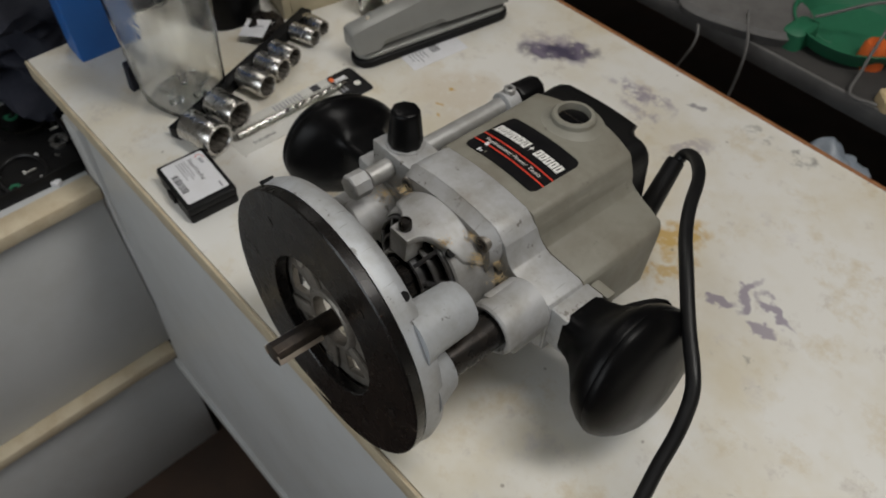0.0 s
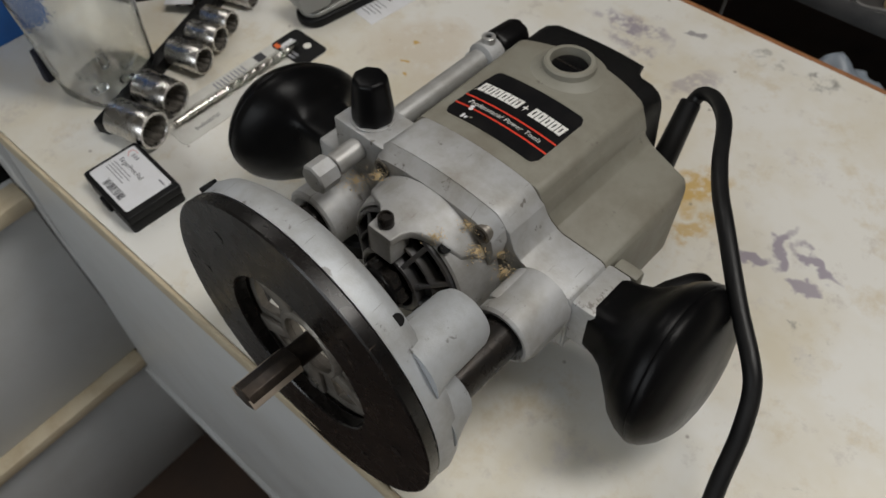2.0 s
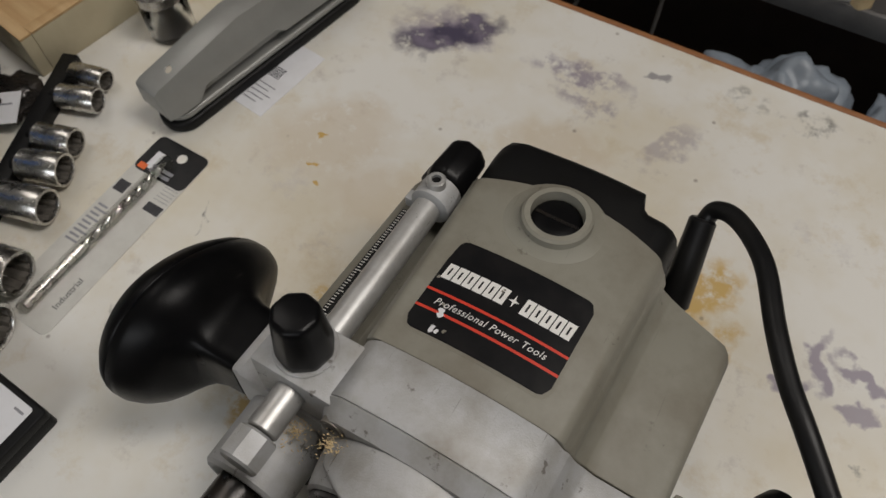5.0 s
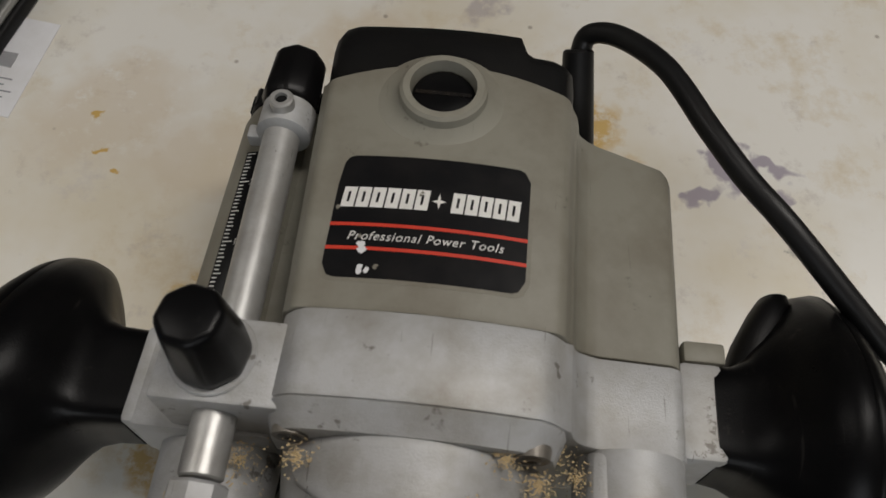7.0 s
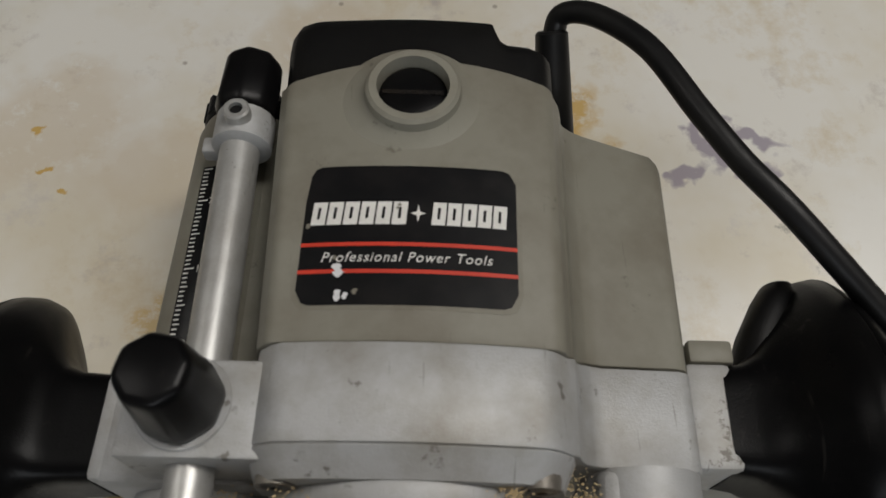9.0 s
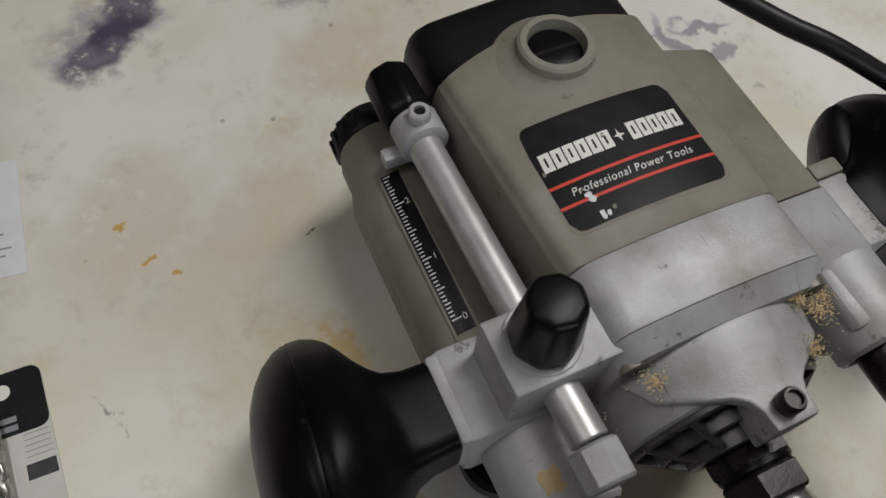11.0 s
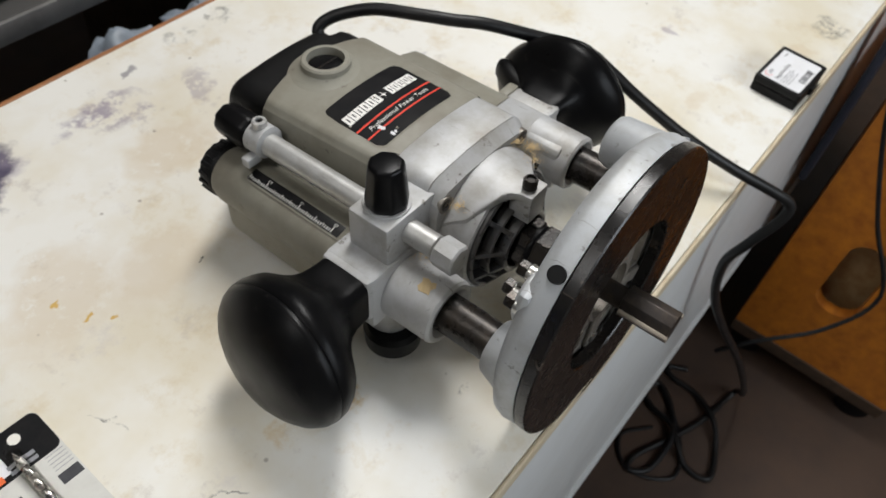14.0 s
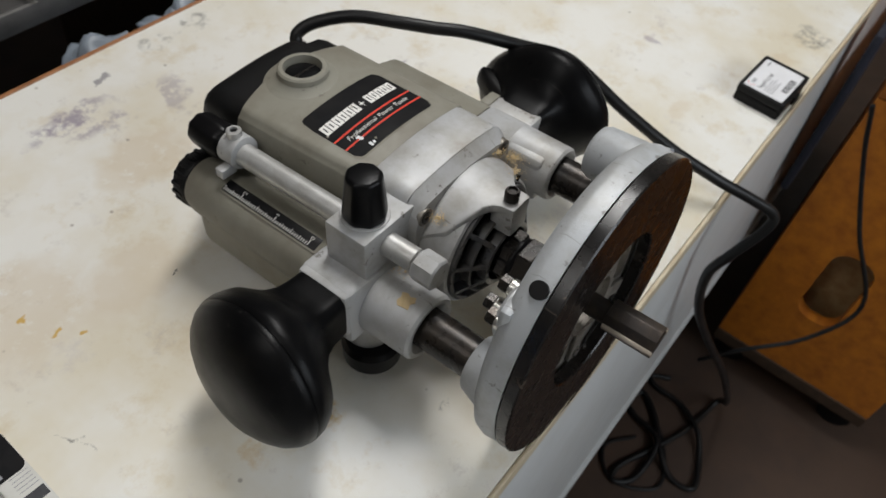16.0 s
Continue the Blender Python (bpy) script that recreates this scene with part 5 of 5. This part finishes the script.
# stapler with its long black base
st = thing("stapler", BENCH @ pose(-0.2895, 0.155, 0.0, 0, 0, -8.5), "grey metal desk stapler on a black rubber base", "stapler")
part("base", prism([(x * MM, y * MM) for x, y in round_outline(-16, 16, -14, 168, 15, 8)], "z", 0, 9 * MM, 2.5 * MM, 3), BLACK_MATT, st, "black rubber base")
part("base_rail", prism([(x * MM, y * MM) for x, y in round_outline(-13.5, 13.5, -11, 165, 12.5, 8)], "z", 8.8 * MM, 14 * MM, 2.2 * MM, 3), STAPLER_GREY, st, "silver base rim")
part("anvil", box(-6 * MM, 6 * MM, -6 * MM, 8 * MM, 14 * MM, 15 * MM, 0.3 * MM), STEEL, st)
mag = prism([(-4, 17), (155, 20), (155, 29), (-4, 27)], "x", -9, 9, 0.8)
mag.transform(Matrix.Scale(MM, 4))
part("magazine", mag, STAPLER_GREY, st)
arm = prism([(-15, 19), (-15, 36), (-11, 38.5), (60, 50), (150, 46), (164, 34), (164, 20), (88, 22), (80, 28), (18, 26), (10, 16.5), (-6, 17)], "x", -14.5, 14.5, 1.1, 2)
for v in arm.verts:
    if v.co.x > 0 and v.co.z > 30:
        v.co.x -= 9
arm.transform(Matrix.Scale(MM, 4))
a_ob = part("arm", arm, STAPLER_GREY, st, "grey enamelled arm")
for sx in (-1, 1):
    part("rivet", rod(mm(sx * 14.2, 0, 23), mm(sx * 15.2, 0, 23), 2.4 * MM, 14), STEEL, a_ob)
# thin chrome strip stands in for the highlight along the arm's crease
part("ridge", prism([(x * MM, y * MM) for x, y in ((-1.2, -8), (1.2, -8), (1.2, 60), (-1.2, 60))], "z", 0, 0.8 * MM), CHROME, a_ob)
a_ob.children[-1].matrix_local = pose(0.0048, 0, 0.0398, 9.2)
tagc = thing("receipt_card", BENCH @ pose(-0.2555, 0.2165, 0.0, 0, 0, -5), "small white printed card under the stapler", "card")
part("sheet", box(-14 * MM, 14 * MM, -33 * MM, 33 * MM, 0.1 * MM, 0.6 * MM), PAPER, tagc)
random.seed(4)
for k in range(9):
    part("barcode_bar", box((-9 + 1.1 * k) * MM, (-8.4 + 1.1 * k) * MM, -2 * MM, 8 * MM, 0.61 * MM, 0.65 * MM), INK_DARK, tagc, "", False)
for k in range(5):
    part("print_line", box(-10 * MM, (2 + 3 * (k % 3)) * MM, (-26 + 4 * k) * MM, (-25 + 4 * k) * MM, 0.61 * MM, 0.65 * MM), INK_GREY, tagc, "", False)

# wooden tray
tray = thing("wooden_tray", BENCH @ pose(-0.400, 0.129, 0.0, 0, 0, -8), "open cream-painted wooden tray with bare pine inside", "tray")
CREAM = plain("cream_paint", (0.50, 0.44, 0.30), (0.38, 0.31, 0.2), 0.5, 0, 30, 0.5)
Wd, Ln, Hh, Th = 0.20, 0.17, 0.034, 0.009
part("front_wall", box(-Wd, 0.0, 0, Th, 0, Hh, 0.0008), CREAM, tray)
part("side_wall", box(-Th, 0.0, Th + 0.0002, Ln, 0, Hh, 0.0008), CREAM, tray)
part("side_wall", box(-Wd, -Wd + Th, Th + 0.0002, Ln, 0, Hh, 0.0008), CREAM, tray)
part("back_wall", box(-Wd + Th + 0.0002, -Th - 0.0002, Ln - Th, Ln, 0, Hh, 0.0008), CREAM, tray)
part("bottom", box(-Wd + Th + 0.0002, -Th - 0.0002, Th + 0.0002, Ln - Th - 0.0002, 0.004, 0.0335), PINE, tray, "bare pine board")
part("rim", box(-Wd, 0.0, 0, Th, Hh + 0.0002, Hh + 0.0022, 0.0004), PINE, tray)
part("rim", box(-Th, 0.0, Th + 0.0002, Ln, Hh + 0.0002, Hh + 0.0022, 0.0004), PINE, tray)

# jar with a metal cap, tag in a plastic sleeve, black cup
jar = thing("small_jar", BENCH @ pose(-0.352, 0.213, 0.0), "small glass jar with a bright metal rim", "jar")
part("glass_body", turned([(0, 0.014), (0.002, 0.017), (0.03, 0.017), (0.034, 0.015), (0.034, 0.0135), (0.004, 0.0145)], (0, 0, 0), "z", 32), GLASS, jar)
part("metal_rim", turned([(0.0345, 0.0135), (0.0345, 0.0178), (0.042, 0.0178), (0.0425, 0.0172), (0.0425, 0.0135)], (0, 0, 0), "z", 32, closed=True), CHROME, jar)
tg = thing("price_tag", BENCH @ pose(-0.392, 0.094, 0.0, 0, 0, 32), "white price tag on a bagged metal part", "tag")
bagm = bmesh.new()
bmesh.ops.create_icosphere(bagm, subdivisions=4, radius=1)
for v in bagm.verts:
    k = 1 + 0.35 * noise.noise(v.co * 2.6)
    v.co = Vector((v.co.x * 0.019 * k, v.co.y * 0.022 * k + 0.008, max(0, 0.0075 + v.co.z * 0.0075 * k)))
part("bagged_part", bagm, DARK_STEEL, tg, "dark metal part in film")
tagpaper = part("tag_sheet", box(-0.015, 0.013, -0.014, 0.010, 0.0, 0.0008), PAPER, tg, "white paper tag")
tagpaper.matrix_local = pose(0, -0.004, 0.0135, 12, -8, 0)
part("print_line", box(-0.009, 0.008, 0.0, 0.0015, 0.0009, 0.00095), INK_GREY, tagpaper, "", False)
cup = thing("black_cup", BENCH @ pose(-0.455, 0.088, 0.0), "round black plastic cup", "cup")
part("body", turned([(0, 0.036), (0.002, 0.038), (0.09, 0.045), (0.092, 0.044), (0.09, 0.0425), (0.004, 0.035)], (0, 0, 0), "z", 40), BLACK, cup)

# tall clear bottle
bottle = thing("clear_bottle", BENCH @ pose(-0.3565, -0.010, 0.0, 0, 0, 20), "tall clear plastic bottle with moulded base, empty", "bottle")
bsec = [(0.001, 0, 0, 0.026, 0.026, 3.0), (0.0, 0, 0, 0.031, 0.031, 3.0), (0.006, 0, 0, 0.034, 0.034, 3.2), (0.02, 0, 0, 0.0345, 0.0345, 3.4), (0.09, 0, 0, 0.0385, 0.0385, 3.4), (0.18, 0, 0, 0.041, 0.041, 3.2), (0.20, 0, 0, 0.036, 0.036, 2.8), (0.215, 0, 0, 0.02, 0.02, 2.2), (0.235, 0, 0, 0.016, 0.016, 2.0)]
inner = [(d + 0.003 if d < 0.01 else d, a, b, hu - 0.0016, hv - 0.0016, p) for d, a, b, hu, hv, p in bsec[1:]]
outer = lofted(bsec + inner[::-1], "z", 64)
part("wall", outer, GLASS, bottle, "clear moulded wall")
for k in range(5):
    a = 2 * math.pi * k / 5
    part("base_lobe", rod((0.012 * math.cos(a), 0.012 * math.sin(a), 0.004), (0.027 * math.cos(a), 0.027 * math.sin(a), 0.012), 0.0035, 12, 0.001), GLASS, bottle)
bottle.children[0].visible_shadow = False

# blue folder box standing at the bench end
blue = thing("blue_box", BENCH @ pose(-0.466, -0.068, 0.0), "upright blue cardboard file box at the end of the bench", "box")
part("body", box(-0.034, 0.0, 0.0, 0.062, 0.0, 0.26, 0.0015), BLUE, blue)
part("dark_edge", box(-0.0365, -0.0345, 0.0, 0.062, 0.0, 0.26, 0.0005), NAVY, blue)
clip = thing("dark_clip", BENCH @ pose(-0.4, -0.046, 0.0, 0, 0, 10), "small dark blue clip standing by the bottle", "clip")
part("jaw", prism([(0, 0), (0.008, 0), (0.011, 0.03), (0.005, 0.034)], "y", -0.004, 0.004, 0.001), NAVY, clip)

# ---- things on the storage unit, the back shelf and the floor ----
TOP = -0.104
bin_ob = thing("parts_bin", BENCH @ pose(-0.512, -0.165, TOP), "shallow black plastic bin full of small parts", "bin")
part("bottom", box(-0.07, 0.07, -0.06, 0.06, 0, 0.002), BLACK_MATT, bin_ob)
for x0, x1, y0, y1 in ((-0.07, 0.07, -0.06, -0.057), (-0.07, 0.07, 0.057, 0.06), (-0.07, -0.067, -0.057, 0.057), (0.067, 0.07, -0.057, 0.057)):
    part("wall", box(x0, x1, y0, y1, 0.002, 0.016, 0.0006), BLACK_MATT, bin_ob)
loop = thing("cable_loop", BENCH @ pose(-0.475, -0.168, TOP + 0.002), "coiled loop of thin dark cable in the bin", "cable")
part("loop", tube([(0.03 * math.cos(a), 0.024 * math.sin(a), 0.002 + 0.001 * math.sin(3 * a)) for a in np.linspace(0, 6.2, 14)], 0.0022, 8, 6), RUBBER, loop)
ring = thing("metal_ring", BENCH @ pose(-0.500, -0.118, TOP + 0.002), "small grey metal ring", "ring")
part("band", turned([(0, 0.006), (0, 0.0105), (0.004, 0.0105), (0.004, 0.006)], (0, 0, 0), "z", 24, closed=True), STEEL, ring)
dish = thing("glass_dish", BENCH @ pose(-0.545, -0.135, TOP + 0.002), "small clear glass dish with bits in it", "dish")
part("bowl", turned([(0, 0.012), (0.002, 0.018), (0.014, 0.026), (0.015, 0.0245), (0.004, 0.016)], (0, 0, 0), "z", 32), GLASS, dish)
random.seed(21)
mats = (STEEL, BLACK_MATT, CARD, GREEN, DARK_STEEL, PAPER)
for k in range(26):
    x, y = random.uniform(-0.60, -0.445), random.uniform(-0.225, -0.108)
    rot = random.uniform(0, 180)
    kind_, ln = random.choice(("screw", "washer", "clip")), random.uniform(0.006, 0.012)
    zz = TOP + (0.002 if -0.579 < x < -0.445 and -0.222 < y < -0.108 else 0.0)
    ob = thing("small_part", BENCH @ pose(x, y, zz, 0, 0, rot), "small loose hardware part in the black bin", "hardware", "loose parts")
    if kind_ == "screw":
        part("shank", rod((0, 0, 0.0015), (ln, 0, 0.0015), 0.0012, 8), random.choice(mats), ob)
        part("head", rod((-0.002, 0, 0.0025), (0, 0, 0.0025), 0.0025, 10), random.choice(mats), ob)
    elif kind_ == "washer":
        part("band", turned([(0, ln * 0.35), (0, ln * 0.7), (0.0012, ln * 0.7), (0.0012, ln * 0.35)], (0, 0, 0), "z", 16, closed=True), random.choice(mats), ob)
    else:
        part("strip", box(-ln, ln, -0.0025, 0.0025, 0, 0.003, 0.0006), random.choice(mats), ob)
white_tab = thing("white_tab", BENCH @ pose(-0.447, -0.150, TOP, 0, 0, 35), "small white plastic tab on the unit's rim", "tab")
part("strip", box(-0.012, 0.012, -0.004, 0.004, 0, 0.006, 0.001), PAPER, white_tab)
dark_box = thing("dark_cloth_pile", BENCH @ pose(-0.70, -0.06, TOP), "heap of dark folded cloths behind the unit", "cloth")
for n, (ox, oy, oz, sx, sy, sz) in enumerate(((0, 0, 0.03, 0.16, 0.15, 0.07), (0.04, 0.02, 0.09, 0.12, 0.11, 0.05), (-0.03, 0.03, 0.13, 0.11, 0.10, 0.05))):
    heap = bmesh.new()
    bmesh.ops.create_icosphere(heap, subdivisions=5, radius=1)
    for v in heap.verts:
        q = v.co * 2.2 + Vector((n * 5, 0, 0))
        k = 1 + 0.4 * noise.noise(q) + 0.14 * noise.noise(q * 3)
        v.co = Vector((ox + v.co.x * sx * k, oy + v.co.y * sy * k, max(0, oz + v.co.z * sz * k)))
    part("cloth", heap, NAVY, dark_box)

SH = -0.06
gt = thing("green_tray", BENCH @ pose(-0.03, 0.665, SH, 0, 0, 12), "round green plastic tray with odds and ends", "tray")
part("dish", turned([(0, 0.05), (0.002, 0.062), (0.022, 0.072), (0.022, 0.069), (0.005, 0.058)], (0, 0, 0), "z", 40), GREEN, gt)
oc = thing("orange_cap", BENCH @ pose(0.012, 0.635, SH), "bright orange plastic cap", "cap")
part("body", turned([(0, 0.016), (0.024, 0.014), (0.028, 0.011), (0.028, 0.004)], (0, 0, 0), "z", 28), plain("orange_plastic", (0.62, 0.12, 0.02), (0.45, 0.08, 0.02), 0.5), oc)
# white dish and wires share the shelf edge's grey, darkened for the dim corner
wd = thing("ribbed_dish", BENCH @ pose(-0.135, 0.60, SH, 0, 0, 20), "white ribbed plastic dish on the shelf, dimmed in colour", "dish")
part("body", lofted([(0, 0, 0, 0.075, 0.045, 3), (0.012, 0, 0, 0.078, 0.048, 3), (0.018, 0, 0, 0.072, 0.043, 3), (0.019, 0, 0, 0.06, 0.034, 3)], "z", 48), EDGE_DIMMED, wd)
for n, pts in enumerate(([(-0.12, 0.58, -0.035), (-0.09, 0.545, -0.06), (-0.085, 0.53, -0.12), (-0.09, 0.52, -0.2)], [(-0.19, 0.57, -0.055), (-0.15, 0.535, -0.07), (-0.17, 0.52, -0.15), (-0.2, 0.51, -0.3)], [(-0.06, 0.62, -0.03), (0.0, 0.66, -0.0), (0.02, 0.60, -0.04), (0.03, 0.565, -0.055), (0.06, 0.57, -0.055)])):
    wire = thing("white_wire", BENCH @ pose(0, 0, 0), "thin pale wire, dimmed in colour, trailing over the shelf edge", "wire", "loose wires")
    part("strand", tube(pts, 0.0018, 8, 8), EDGE_DIMMED, wire)
random.seed(33)
cols = (PINE, STEEL, BLACK_MATT, CARD, GREEN, DUST, DARK_STEEL, CHROME)
for k in range(80):
    x, y = random.uniform(-0.35, 0.5), random.uniform(0.58, 0.9)
    s = random.uniform(0.008, 0.026)
    ob = thing("shelf_clutter", BENCH @ pose(x, y, SH, 0, 0, random.uniform(0, 180)), "small workshop odd lying on the back shelf", "clutter", "clutter on the back shelf")
    m = random.choice(cols)
    if k % 3 == 0:
        part("body", lofted([(0, 0, 0, s, s * 0.6, 3.5), (s * 0.8, 0, 0, s * 0.95, s * 0.55, 3.5), (s * 0.95, 0, 0, s * 0.7, s * 0.4, 3)], "z", 20), m, ob)
    elif k % 3 == 1:
        part("body", turned([(0, s * 0.7), (s * 0.2, s * 0.75), (s * 0.9, s * 0.7), (s, s * 0.5)], (0, 0, 0), "z", 20), m, ob)
    else:
        part("body", tube([(0, 0, 0.003), (s, s, 0.003), (2 * s, -s, 0.003), (3 * s, 0.4 * s, 0.003)], 0.003, 8, 6), m, ob)


def soft_bag(name, centre, sx, sy, sz, material, label, seed):
    own = bmesh.new()
    bmesh.ops.create_icosphere(own, subdivisions=5, radius=1)
    off = Vector((seed, 0, 0))
    for v in own.verts:
        k = 1 + 0.35 * noise.noise(v.co * 2 + off) + 0.18 * noise.noise(v.co * 5 + off) + 0.07 * noise.noise(v.co * 12 + off)
        v.co = Vector((v.co.x * sx * k, v.co.y * sy * k, sz + max(-sz, v.co.z * sz * k)))
    ob = thing(name, pose(*centre), label, "bag")
    part("film", own, material, ob, "", True, 80)
    return ob


crate = thing("dark_crate", pose(0.1, 0.418, FLOOR_Z), "dark wooden crate standing in the gap behind the bench", "crate")
part("body", box(-0.30, 0.30, -0.068, 0.068, 0, 0.42, 0.003), DARK_WOOD, crate)
soft_bag("plastic_bag", (0.062, 0.432, FLOOR_Z + 0.42), 0.07, 0.055, 0.058, BAG, "crumpled milky plastic bag in the gap behind the bench", 1.0)
soft_bag("plastic_bag", (0.158, 0.432, FLOOR_Z + 0.42), 0.05, 0.055, 0.056, BAG, "crumpled pale plastic bag beside another", 4.0)

# dark strap hanging at the bench front and thin cables by the cabinet
strap = thing("hanging_strap", pose(0.60, -0.112, 0.0), "black webbing strap hanging down the bench front", "strap")
part("webbing", box(-0.03, 0.035, -0.012, -0.002, -0.24, -0.02, 0.004, 2), NAVY, strap)
thin = thing("thin_cable", BENCH @ pose(0, 0, 0), "thin black cable looping beside the orange cabinet", "cable")
part("strand", tube([(0.62, -0.125, -0.09), (0.63, -0.15, -0.16), (0.63, -0.20, -0.26), (0.63, -0.26, -0.36), (0.59, -0.23, -0.43), (0.54, -0.17, -0.47), (0.52, -0.13, -0.52)], 0.0032, 8, 8), RUBBER, thin)
thin2 = thing("thin_cable", BENCH @ pose(0, 0, 0), "thin black cable on the floor under the bench", "cable")
part("strand", tube([(0.45, -0.12, -0.6833), (0.40, -0.09, -0.6833), (0.36, -0.13, -0.6833), (0.40, -0.19, -0.6833), (0.47, -0.16, -0.6833), (0.52, -0.10, -0.6833)], 0.003, 8, 8), RUBBER, thin2)
